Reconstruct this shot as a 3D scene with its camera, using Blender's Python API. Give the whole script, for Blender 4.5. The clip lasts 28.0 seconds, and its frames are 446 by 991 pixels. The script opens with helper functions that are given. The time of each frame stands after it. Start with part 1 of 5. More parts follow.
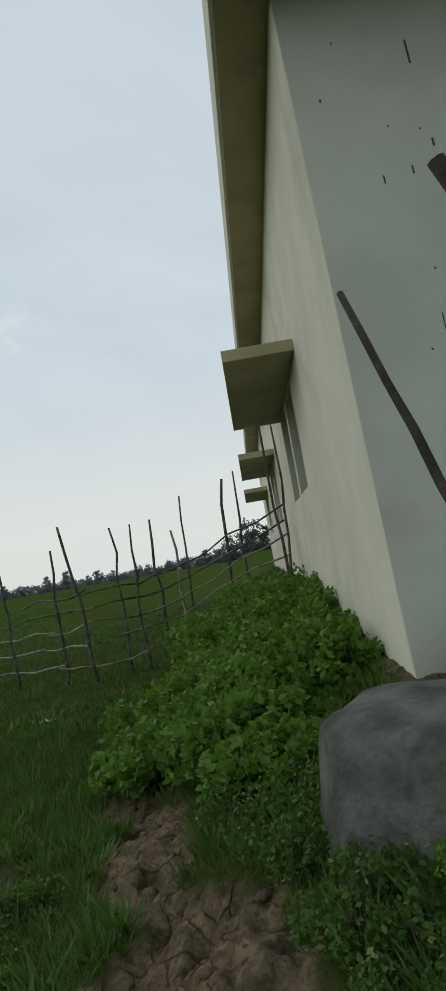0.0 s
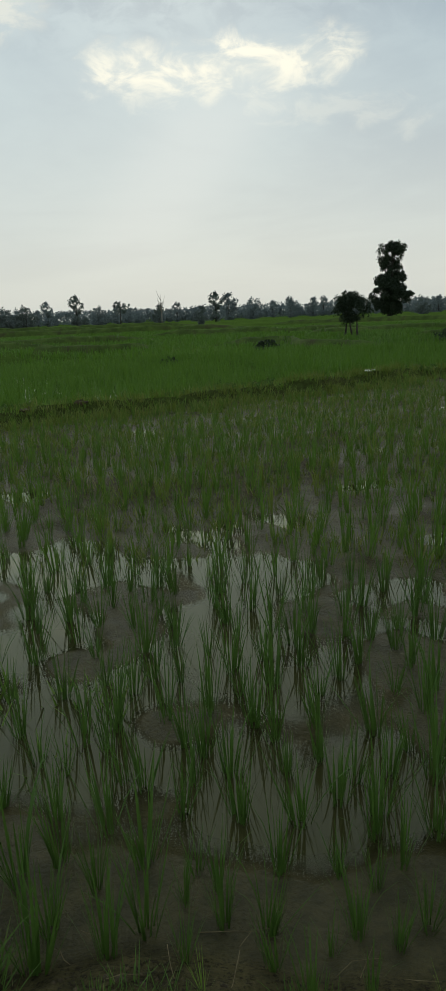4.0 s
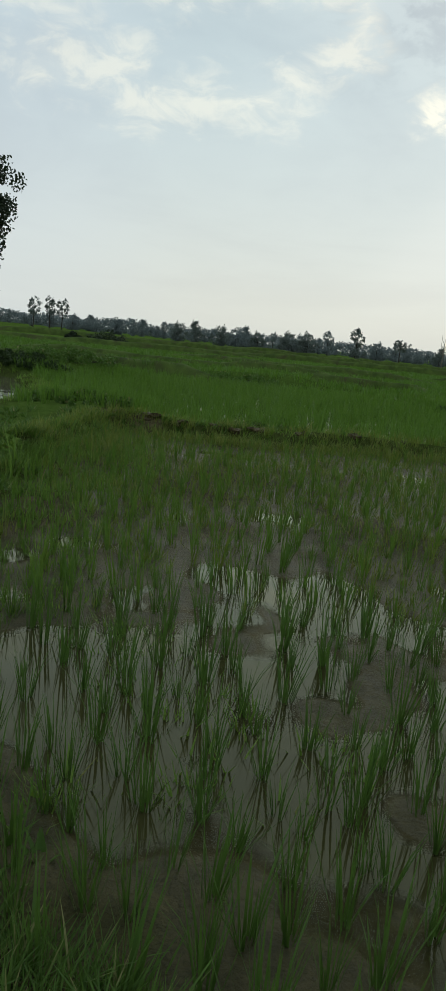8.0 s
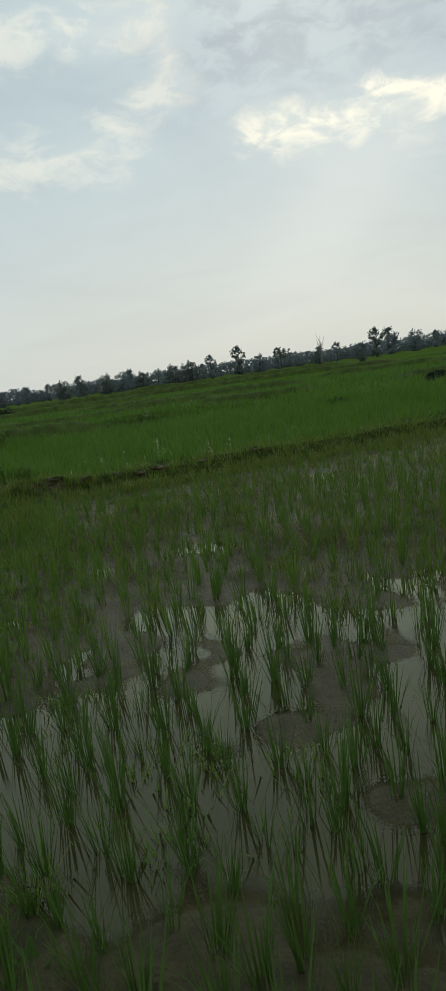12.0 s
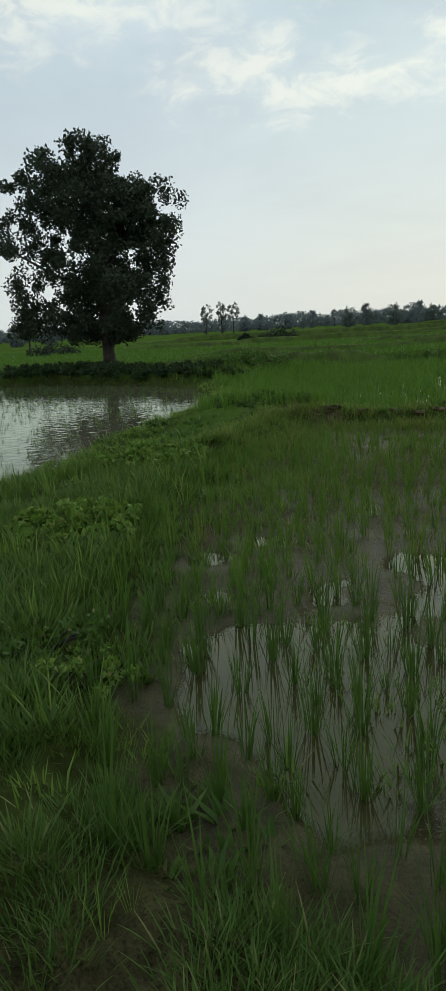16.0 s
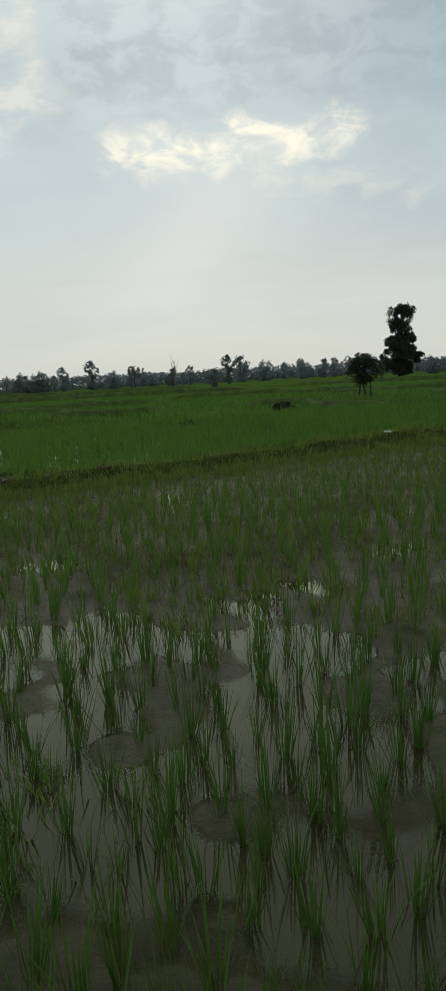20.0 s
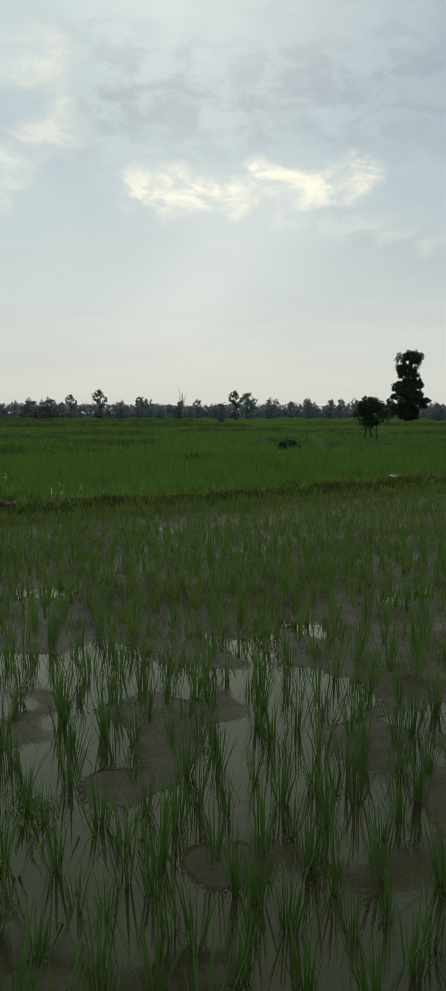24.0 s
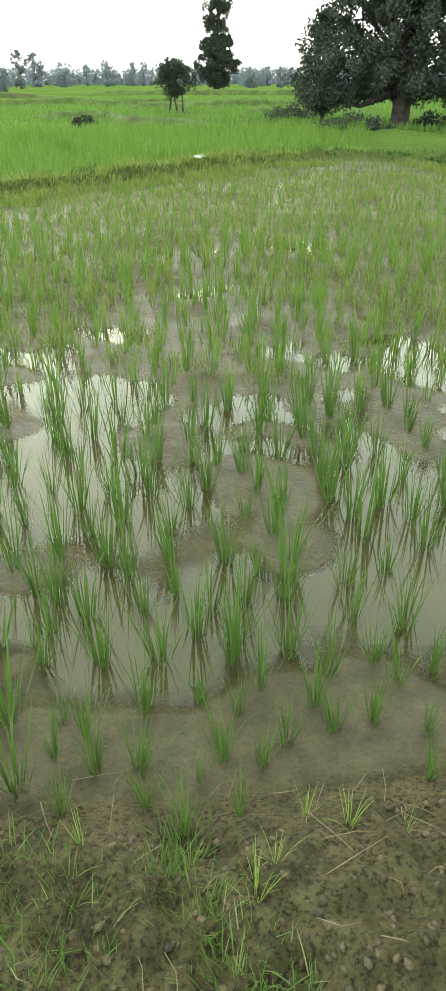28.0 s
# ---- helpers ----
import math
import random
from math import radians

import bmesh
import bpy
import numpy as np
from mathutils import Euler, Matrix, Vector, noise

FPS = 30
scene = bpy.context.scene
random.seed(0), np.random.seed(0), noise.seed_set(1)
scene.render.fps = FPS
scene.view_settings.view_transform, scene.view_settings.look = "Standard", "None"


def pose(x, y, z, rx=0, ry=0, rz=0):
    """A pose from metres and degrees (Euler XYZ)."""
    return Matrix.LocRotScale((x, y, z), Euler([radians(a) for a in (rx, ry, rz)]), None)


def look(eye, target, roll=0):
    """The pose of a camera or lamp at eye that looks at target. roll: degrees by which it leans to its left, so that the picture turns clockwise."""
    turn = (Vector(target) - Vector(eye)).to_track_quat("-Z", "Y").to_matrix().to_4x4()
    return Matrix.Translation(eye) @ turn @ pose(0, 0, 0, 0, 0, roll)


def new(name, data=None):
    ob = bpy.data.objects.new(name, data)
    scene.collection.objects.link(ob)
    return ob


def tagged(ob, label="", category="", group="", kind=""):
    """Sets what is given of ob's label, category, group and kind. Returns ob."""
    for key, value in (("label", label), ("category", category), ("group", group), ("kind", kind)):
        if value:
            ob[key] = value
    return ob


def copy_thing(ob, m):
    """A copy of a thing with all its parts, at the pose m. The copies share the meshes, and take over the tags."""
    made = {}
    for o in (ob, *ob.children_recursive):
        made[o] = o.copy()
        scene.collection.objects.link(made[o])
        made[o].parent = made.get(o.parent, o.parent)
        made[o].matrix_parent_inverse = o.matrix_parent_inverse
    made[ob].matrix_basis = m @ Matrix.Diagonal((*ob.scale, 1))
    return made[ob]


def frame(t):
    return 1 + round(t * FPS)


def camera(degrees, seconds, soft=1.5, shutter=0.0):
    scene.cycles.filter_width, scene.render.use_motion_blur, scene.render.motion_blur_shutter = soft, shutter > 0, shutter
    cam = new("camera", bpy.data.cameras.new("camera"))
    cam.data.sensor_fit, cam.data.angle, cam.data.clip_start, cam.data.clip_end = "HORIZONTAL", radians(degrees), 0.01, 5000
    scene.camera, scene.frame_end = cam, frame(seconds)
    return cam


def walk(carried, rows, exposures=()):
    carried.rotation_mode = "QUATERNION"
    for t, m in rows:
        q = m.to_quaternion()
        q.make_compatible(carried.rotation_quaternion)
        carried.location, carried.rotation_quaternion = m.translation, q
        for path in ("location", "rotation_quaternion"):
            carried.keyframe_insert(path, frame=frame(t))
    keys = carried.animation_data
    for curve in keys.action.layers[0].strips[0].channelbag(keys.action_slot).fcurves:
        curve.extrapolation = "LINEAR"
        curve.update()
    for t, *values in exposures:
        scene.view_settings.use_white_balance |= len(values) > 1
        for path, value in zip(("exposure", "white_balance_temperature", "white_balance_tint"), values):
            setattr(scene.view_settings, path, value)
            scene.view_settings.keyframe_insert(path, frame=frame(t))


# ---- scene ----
cam = camera(34.6, 28.0)
PATH = [
    (0, (0.352, 0.027, 1.646), (1.147, 1.853, 1.828), -9.8),
    (0.5, (0.343, 0.048, 1.642), (0.933, 1.957, 1.558), -13.5),
    (1, (0.338, 0.052, 1.635), (0.925, 1.964, 1.633), -16.7),
    (1.2, (0.322, 0.058, 1.589), (0.631, 2.025, 1.398), -14.4),
    (1.3, (0.317, 0.062, 1.566), (0.318, 2.043, 1.298), -10.8),
    (1.4, (0.354, 0.172, 1.582), (0.1021, 2.138, 1.315), -10.4),
    (1.5, (0.327, 0.161, 1.591), (-0.07773, 2.102, 1.33), -7.9),
    (2, (0.228, 0.148, 1.56), (-0.6173, 1.93, 1.235), -5.2),
    (2.5, (0.229, 0.154, 1.547), (-0.6324, 1.939, 1.277), -6.1),
    (3, (0.183, 0.136, 1.549), (-0.8381, 1.819, 1.198), -1.4),
    (3.5, (0.148, 0.079, 1.557), (-1.214, 1.5, 1.203), 0.9),
    (4, (0.118, 0.071, 1.553), (-1.452, 1.21, 1.064), -2.3),
    (4.5, (0.09, 0.014, 1.551), (-1.61, 0.989, 1.15), 3),
    (7, (-0.122, 0.035, 1.57), (-1.95, 0.7533, 1.188), -1),
    (7.5, (-0.137, -0.024, 1.605), (-2.024, 0.4803, 1.173), -2.2),
    (8, (-0.145, -0.05, 1.567), (-2.022, 0.4973, 1.144), 5.8),
    (8.5, (-0.138, -0.05, 1.57), (-2.014, 0.4613, 1.104), 4.3),
    (9, (-0.136, -0.039, 1.571), (-2.015, 0.4383, 1.079), 1.3),
    (9.5, (-0.138, -0.041, 1.572), (-2.027, 0.4253, 1.111), 2.2),
    (10, (-0.145, -0.048, 1.567), (-2.035, 0.4333, 1.124), 5.7),
    (10.5, (-0.141, -0.051, 1.574), (-2.05, 0.3772, 1.162), 2.1),
    (11, (-0.136, -0.019, 1.572), (-2.018, 0.5253, 1.175), -2.8),
    (11.5, (-0.135, -0.006, 1.572), (-2.006, 0.5963, 1.202), -3.4),
    (12, (-0.12, 0.018, 1.575), (-1.939, 0.7783, 1.238), -7.9),
    (12.5, (-0.108, 0.016, 1.586), (-1.878, 0.8794, 1.235), -7.8),
    (15, (-0.062, -0.099, 1.643), (-1.979, 0.359, 1.305), -1.7),
    (15.5, (-0.051, -0.002, 1.623), (-2.012, -0.02796, 1.232), -18.5),
    (16, (-0.067, -0.083, 1.621), (-2.014, -0.04606, 1.164), -3.1),
    (16.5, (-0.07, -0.091, 1.615), (-2.026, -0.07003, 1.2), -1.9),
    (17, (-0.064, -0.091, 1.619), (-2.015, 0.06678, 1.212), 0.1),
    (17.5, (-0.059, -0.089, 1.624), (-2.008, 0.09274, 1.213), 0.4),
    (18, (-0.058, -0.086, 1.623), (-2.017, 0.1307, 1.283), -0.2),
    (18.5, (-0.057, -0.069, 1.623), (-2.019, 0.1787, 1.323), -2.5),
    (19, (-0.06, -0.037, 1.616), (-1.87, 0.7496, 1.29), -3.3),
    (19.5, (-0.067, 0, 1.599), (-1.636, 1.195, 1.267), -2.4),
    (20, (-0.055, 0.01, 1.601), (-1.67, 1.144, 1.277), -3.1),
    (20.5, (-0.057, -0.009, 1.616), (-1.726, 1.068, 1.383), -3.8),
    (22.5, (-0.052, -0.007, 1.603), (-1.718, 1.055, 1.292), -2.7),
    (23, (-0.051, -0.006, 1.603), (-1.739, 1.01, 1.259), -3.4),
    (23.5, (-0.064, -0.018, 1.614), (-1.781, 0.9421, 1.255), -3.7),
    (24, (-0.079, -0.018, 1.614), (-1.706, 1.123, 1.386), 0),
    (24.5, (-0.054, 0.018, 1.622), (-1.669, 1.132, 1.237), -6.1),
    (25, (-0.09, -0.042, 1.599), (-1.896, 0.7051, 1.177), 0.1),
    (25.5, (-0.099, 0.02, 1.593), (-1.797, 0.9661, 1.123), 3.1),
    (26, (-0.066, 0.067, 1.619), (-1.683, 1.134, 1.122), 0.1),
    (26.5, (-0.041, 0.116, 1.641), (-1.47, 1.403, 1.092), 0.8),
    (27, (-0.021, 0.173, 1.639), (-1.304, 1.545, 0.952), -0.4),
    (27.5, (-0.041, 0.173, 1.638), (-1.238, 1.494, 0.7319), -1.2),
    (28, (-0.053, 0.184, 1.603), (-1.174, 1.5, 0.5979), -0.3),
]
EXPOSURES = [(0.0, 0.03, 6500, 10), (2.0, 0.1, 6500, 9), (3.2, 0.0, 6500, 9), (4.0, -0.1, 6500, 9), (7.4, -0.1, 6500, 9), (8.2, 0.04, 6500, 9), (10.6, 0.04, 6500, 9), (11.3, -0.1, 6500, 9), (14.9, -0.1, 6500, 9), (15.5, 0.1, 6500, 9),
             (18.2, 0.1, 6500, 9), (19.0, -0.14, 6500, 9), (26.7, -0.12, 6500, 9), (27.0, 0.25, 6500, 10), (27.5, 1.7, 6650, 13), (28.0, 2.5, 6700, 15)]
walk(cam, [(t, look(eye, target, roll)) for t, eye, target, roll in PATH], EXPOSURES)

# ---- world and sun: overcast afternoon, sun behind broken cloud ----


class Nodes:
    """A small writer of node trees."""

    def __init__(self, tree):
        self.tree = tree
        tree.nodes.clear()

    def add(self, kind, **values):
        n = self.tree.nodes.new(kind)
        for key, v in values.items():
            if key in n.inputs:
                self.put(n, key, v)
            else:
                setattr(n, key, v)
        return n

    def put(self, n, key, v):
        if isinstance(v, bpy.types.NodeSocket):
            self.tree.links.new(v, n.inputs[key])
        else:
            n.inputs[key].default_value = v

    def math(self, op, a, b=0.0, c=0.0, clamp=False):
        n = self.tree.nodes.new("ShaderNodeMath")
        n.operation, n.use_clamp = op, clamp
        for i, v in enumerate((a, b, c)):
            self.put(n, i, v)
        return n.outputs[0]

    def mix(self, fac, a, b, blend="MIX"):
        n = self.tree.nodes.new("ShaderNodeMix")
        n.data_type, n.blend_type = "RGBA", blend
        self.put(n, 0, fac)
        self.put(n, 6, a if isinstance(a, bpy.types.NodeSocket) else (*a, 1))
        self.put(n, 7, b if isinstance(b, bpy.types.NodeSocket) else (*b, 1))
        return n.outputs[2]

    def noise(self, vec, scale, detail=4.0, rough=0.55, distort=0.0):
        n = self.add("ShaderNodeTexNoise", Vector=vec, Scale=scale, Detail=detail, Roughness=rough, Distortion=distort)
        return n.outputs["Fac"]

    def ramp(self, fac, lo, hi):
        n = self.add("ShaderNodeMapRange", Value=fac)
        n.interpolation_type = "SMOOTHSTEP"
        n.inputs[1].default_value, n.inputs[2].default_value = lo, hi
        return n.outputs[0]


world = bpy.data.worlds.new("world")
scene.world = world
world.use_nodes = True
w = Nodes(world.node_tree)
tc = w.add("ShaderNodeTexCoord").outputs["Generated"]
sep = w.add("ShaderNodeSeparateXYZ", Vector=tc)
wx, wy, wz = sep.outputs
azim = w.math("MULTIPLY", w.math("ARCTAN2", w.math("MULTIPLY", wx, -1.0), wy), 57.29578)
elev = w.math("MULTIPLY", w.math("ARCSINE", wz), 57.29578)
SUN_AZ, SUN_EL = 56.0, 33.0
sky = w.add("ShaderNodeTexSky", sky_type="NISHITA", sun_disc=False, sun_elevation=radians(SUN_EL), sun_rotation=radians(-SUN_AZ), air_density=1.0, dust_density=2.5)
blue = w.mix(1.0, sky.outputs[0], (0.09, 0.09, 0.09), "MULTIPLY")
# cloud sheet: noise laid on a flat layer high overhead
flat = w.math("ADD", w.math("MAXIMUM", wz, 0.0), 0.12)
lay = w.add("ShaderNodeCombineXYZ", X=w.math("DIVIDE", wx, flat), Y=w.math("DIVIDE", wy, flat), Z=0.0).outputs[0]
n1 = w.noise(lay, 0.55, 5.0, 0.55, 0.6)
n2 = w.noise(lay, 2.2, 6.0, 0.6, 0.4)
n3 = w.noise(lay, 7.0, 5.0, 0.6, 0.3)
fluff = w.noise(w.add("ShaderNodeCombineXYZ", X=w.math("MULTIPLY", azim, 0.3), Y=w.math("MULTIPLY", elev, 0.55), Z=0.0).outputs[0], 1.0, 6.0, 0.6, 0.5)
soft = w.math("ADD", w.math("MULTIPLY", n1, 0.82), w.math("MULTIPLY", n2, 0.18))
grey = w.mix(w.ramp(soft, 0.36, 0.64), (0.335, 0.445, 0.525), (0.515, 0.645, 0.688))
low = w.ramp(elev, 21.0, -1.0)
grey = w.mix(w.math("MULTIPLY", low, 0.9), grey, (0.69, 0.72, 0.67))
# sunward brightening and thin bright cloud rims
toward = w.math("MULTIPLY", w.math("COSINE", w.math("MULTIPLY", w.math("SUBTRACT", azim, SUN_AZ), 0.01745)), 0.5)
grey = w.mix(w.math("MULTIPLY", w.math("ADD", toward, 0.5, clamp=True), 0.10), grey, (0.86, 0.92, 0.86))


def streak(a0, e0, a1, e1, half, wob):
    """Nearness to a line in azimuth and elevation, frayed by noise."""
    da, de = a1 - a0, e1 - e0
    px = w.math("SUBTRACT", azim, a0)
    py = w.math("SUBTRACT", elev, e0)
    t = w.math("DIVIDE", w.math("ADD", w.math("MULTIPLY", px, da), w.math("MULTIPLY", py, de)), da * da + de * de, clamp=True)
    dx = w.math("SUBTRACT", px, w.math("MULTIPLY", t, da))
    dy = w.math("SUBTRACT", py, w.math("MULTIPLY", t, de))
    d = w.math("SQRT", w.math("ADD", w.math("MULTIPLY", dx, w.math("MULTIPLY", dx, 0.55)), w.math("MULTIPLY", dy, dy)))
    d = w.math("ADD", d, w.math("MULTIPLY", w.math("SUBTRACT", w.math("ADD", w.math("MULTIPLY", n2, 0.3), w.math("MULTIPLY", fluff, 0.7)), 0.5), -wob))
    body = w.ramp(d, half * 1.7, -half * 0.3)
    return w.math("MULTIPLY", body, w.math("ADD", 0.35, w.math("MULTIPLY", w.ramp(fluff, 0.40, 0.60), 0.65)))


grey = w.mix(w.math("MULTIPLY", w.ramp(azim, 18.0, -18.0), 0.55), grey, (0.73, 0.79, 0.84))
grey = w.mix(w.math("MULTIPLY", w.math("MULTIPLY", w.ramp(azim, 42.0, 26.0), w.ramp(elev, 16.0, 2.0)), 0.5), grey, (0.78, 0.80, 0.74))
grey = w.mix(w.math("MULTIPLY", w.ramp(azim, 76.0, 92.0), 0.38), grey, (0.66, 0.74, 0.79))
# slanting light under the brightest cloud
beam = w.math("ABSOLUTE", w.math("SUBTRACT", azim, w.math("ADD", 52.0, w.math("MULTIPLY", w.math("SUBTRACT", 16.0, elev), 0.75))))
beam = w.math("MULTIPLY", w.ramp(beam, 7.0, 0.5), w.math("MULTIPLY", w.ramp(elev, 17.0, 13.0), w.ramp(elev, 0.0, 8.0)))
grey = w.mix(w.math("MULTIPLY", beam, 0.3), grey, (0.80, 0.83, 0.80))
dark_cloud = streak(64.0, 22.5, 34.0, 23.0, 4.2, 6.0)
grey = w.mix(w.math("MULTIPLY", dark_cloud, 0.75), grey, (0.29, 0.385, 0.46))
glow = w.math("MAXIMUM", streak(61.0, 16.5, 45.0, 16.8, 1.3, 6.0), streak(52.5, 17.8, 45.0, 17.0, 0.8, 5.0))
for row in ((83.0, 15.8, 72.5, 16.6, 1.5, 8.0), (72.0, 18.2, 67.0, 20.5, 1.2, 7.0), (67.0, 20.5, 67.0, 23.0, 0.9, 5.0),
            (74.0, 24.0, 67.5, 24.0, 1.3, 7.0), (90.0, 17.0, 84.0, 18.0, 1.8, 9.0), (82.0, 22.5, 77.0, 24.0, 1.5, 8.0), (104.0, 21.0, 90.0, 23.0, 2.4, 12.0), (50.0, 14.5, 40.0, 13.5, 0.9, 8.0),
            (25.0, 16.3, 22.0, 16.3, 0.8, 5.0), (13.0, 23.0, -6.0, 20.0, 2.6, 11.0)):
    glow = w.math("MAXIMUM", glow, w.math("MULTIPLY", streak(*row), (0.5 if row[1] > 14.6 else 0.22) if row[0] > 46 else 0.26))
bright = w.mix(glow, grey, (1.02, 1.0, 0.84))
cover = w.mix(0.92, blue, bright)
w.add("ShaderNodeOutputWorld", Surface=w.add("ShaderNodeBackground", Color=cover, Strength=1.0).outputs[0])

sun = new("sun", bpy.data.lights.new("sun", "SUN"))
sun.data.energy, sun.data.angle, sun.data.color = 0.5, radians(70), (1.0, 0.95, 0.86)
sun.matrix_world = look((0, 0, 50), Vector((0, 0, 50)) - Vector((-math.sin(radians(SUN_AZ)) * math.cos(radians(SUN_EL)), math.cos(radians(SUN_AZ)) * math.cos(radians(SUN_EL)), math.sin(radians(SUN_EL)))))

# ---- materials ----


def material(name):
    m = bpy.data.materials.new(name)
    m.use_nodes = True
    return m, Nodes(m.node_tree)


def surface(name, dark, light, scale=3.0, rough=0.8, bump=0.2, fine=40.0, stain=None, spec=0.3):
    """A mottled opaque surface with grain and relief at two scales."""
    m, n = material(name)
    co = n.add("ShaderNodeTexCoord").outputs["Object"]
    a, b = n.noise(co, scale, 5.0), n.noise(co, fine, 4.0)
    col = n.mix(n.ramp(a, 0.3, 0.7), dark, light)
    col = n.mix(n.math("MULTIPLY", n.ramp(b, 0.35, 0.75), 0.35), col, dark)
    if stain:
        col = n.mix(n.math("MULTIPLY", n.ramp(n.noise(co, scale * 0.35, 6.0, 0.65, 1.0), 0.52, 0.68), 0.7), col, stain)
    h = n.math("ADD", n.math("MULTIPLY", a, 0.6), n.math("MULTIPLY", b, 0.4))
    bp = n.add("ShaderNodeBump", Strength=bump, Distance=0.05, Height=h)
    bs = n.add("ShaderNodeBsdfPrincipled", **{"Base Color": col, "Roughness": rough, "Normal": bp.outputs[0], "Specular IOR Level": spec})
    n.add("ShaderNodeOutputMaterial", Surface=bs.outputs[0])
    return m


def leafy(name, dark, light, through_col, trans=0.35, rough=0.5, tip=None):
    """Leaves and blades: each island its own shade; light comes through."""
    m, n = material(name)
    geo = n.add("ShaderNodeNewGeometry")
    co = n.add("ShaderNodeTexCoord").outputs["Object"]
    info = n.add("ShaderNodeObjectInfo").outputs["Random"]
    r = n.math("ADD", n.math("MULTIPLY", geo.outputs["Random Per Island"], 0.75), n.math("MULTIPLY", info, 0.25))
    col = n.mix(r, dark, light)
    if tip:
        col = n.mix(n.math("MULTIPLY", n.ramp(geo.outputs["Random Per Island"], 0.9, 0.97), 0.8), col, tip)
    col = n.mix(n.math("MULTIPLY", n.ramp(n.noise(co, 9.0, 3.0), 0.45, 0.75), 0.4), col, dark)
    bs = n.add("ShaderNodeBsdfPrincipled", **{"Base Color": col, "Roughness": rough, "Specular IOR Level": 0.25})
    tr = n.add("ShaderNodeBsdfTranslucent", Color=n.mix(r, through_col, light))
    n.add("ShaderNodeOutputMaterial", Surface=n.add("ShaderNodeMixShader", Fac=trans).outputs[0])
    out = n.tree.nodes[-1]
    mixer = n.tree.nodes[-2]
    n.tree.links.new(bs.outputs[0], mixer.inputs[1])
    n.tree.links.new(tr.outputs[0], mixer.inputs[2])
    return m


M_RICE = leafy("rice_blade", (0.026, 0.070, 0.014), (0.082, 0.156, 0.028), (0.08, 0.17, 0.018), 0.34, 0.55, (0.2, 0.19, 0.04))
# far rice blades made brighter, standing in for light seen at a grazing angle
M_RICELIT = leafy("lit_far_rice_blade", (0.040, 0.096, 0.016), (0.12, 0.215, 0.034), (0.115, 0.22, 0.022), 0.4, 0.55, (0.2, 0.19, 0.04))
M_FIELD = leafy("field_blade", (0.060, 0.130, 0.017), (0.125, 0.235, 0.030), (0.092, 0.2, 0.016), 0.35, 0.5)
M_SEDGE = leafy("sedge_blade", (0.075, 0.152, 0.022), (0.195, 0.305, 0.05), (0.12, 0.225, 0.018), 0.3, 0.6, (0.24, 0.2, 0.07))
M_EDGE = leafy("edge_blade", (0.040, 0.088, 0.015), (0.115, 0.195, 0.032), (0.08, 0.16, 0.014), 0.3, 0.6, (0.22, 0.2, 0.07))
M_RIMGRASS = leafy("rim_grass", (0.088, 0.132, 0.022), (0.22, 0.265, 0.058), (0.14, 0.20, 0.02), 0.3, 0.6, (0.26, 0.22, 0.09))
# weed colour darkened for the shade on the bank below the pond tree
M_SHADEDWEED = leafy("shaded_weed", (0.014, 0.030, 0.008), (0.036, 0.064, 0.015), (0.03, 0.06, 0.01), 0.2, 0.6)
# leaves of the nearer distant trees, with some haze put into their colour
M_HAZEDMID = leafy("hazed_mid_leaf", (0.105, 0.132, 0.128), (0.16, 0.188, 0.178), (0.10, 0.14, 0.10), 0.42, 0.8)
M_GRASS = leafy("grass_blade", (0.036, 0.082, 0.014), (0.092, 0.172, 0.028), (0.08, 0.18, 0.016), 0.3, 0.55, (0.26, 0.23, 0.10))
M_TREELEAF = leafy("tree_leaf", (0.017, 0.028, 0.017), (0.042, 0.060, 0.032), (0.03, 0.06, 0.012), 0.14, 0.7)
# leaves of the farthest trees, paler and bluer: haze put into the colour
M_HAZEDFAR = leafy("hazed_far_leaf", (0.15, 0.185, 0.195), (0.21, 0.25, 0.255), (0.15, 0.19, 0.18), 0.5, 0.95)
M_SHRUB = leafy("shrub_leaf", (0.05, 0.115, 0.014), (0.14, 0.26, 0.035), (0.12, 0.28, 0.02), 0.35, 0.45)
M_DRY = surface("dry_stem", (0.10, 0.078, 0.04), (0.22, 0.175, 0.095), 12.0, 0.8, 0.2)
M_BARK = surface("bark", (0.025, 0.021, 0.017), (0.07, 0.06, 0.048), 5.0, 0.9, 0.6, 30.0)
M_STICK = surface("weathered_stick", (0.05, 0.042, 0.034), (0.17, 0.145, 0.115), 9.0, 0.85, 0.5, 60.0)
M_POLE = surface("pale_stick", (0.16, 0.145, 0.12), (0.34, 0.31, 0.27), 9.0, 0.85, 0.4, 60.0)
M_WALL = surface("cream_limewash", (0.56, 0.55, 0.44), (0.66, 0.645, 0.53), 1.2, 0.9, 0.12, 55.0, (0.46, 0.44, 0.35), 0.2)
# copy of the limewash with the shade of the unlit walls put into its colour
M_WALL_SHADED = surface("shaded_limewash", (0.43, 0.44, 0.37), (0.52, 0.525, 0.44), 1.1, 0.9, 0.12, 55.0, (0.36, 0.36, 0.30), 0.2)
M_SOFFIT = surface("ochre_plaster", (0.38, 0.33, 0.20), (0.46, 0.41, 0.27), 2.0, 0.9, 0.1, 50.0, (0.30, 0.26, 0.17), 0.2)
M_CONCRETE = surface("mossy_concrete", (0.042, 0.043, 0.036), (0.15, 0.148, 0.132), 4.5, 0.95, 0.5, 38.0, (0.04, 0.044, 0.034))
M_RAG = surface("white_plastic", (0.6, 0.6, 0.58), (0.8, 0.8, 0.78), 5.0, 0.5, 0.2)
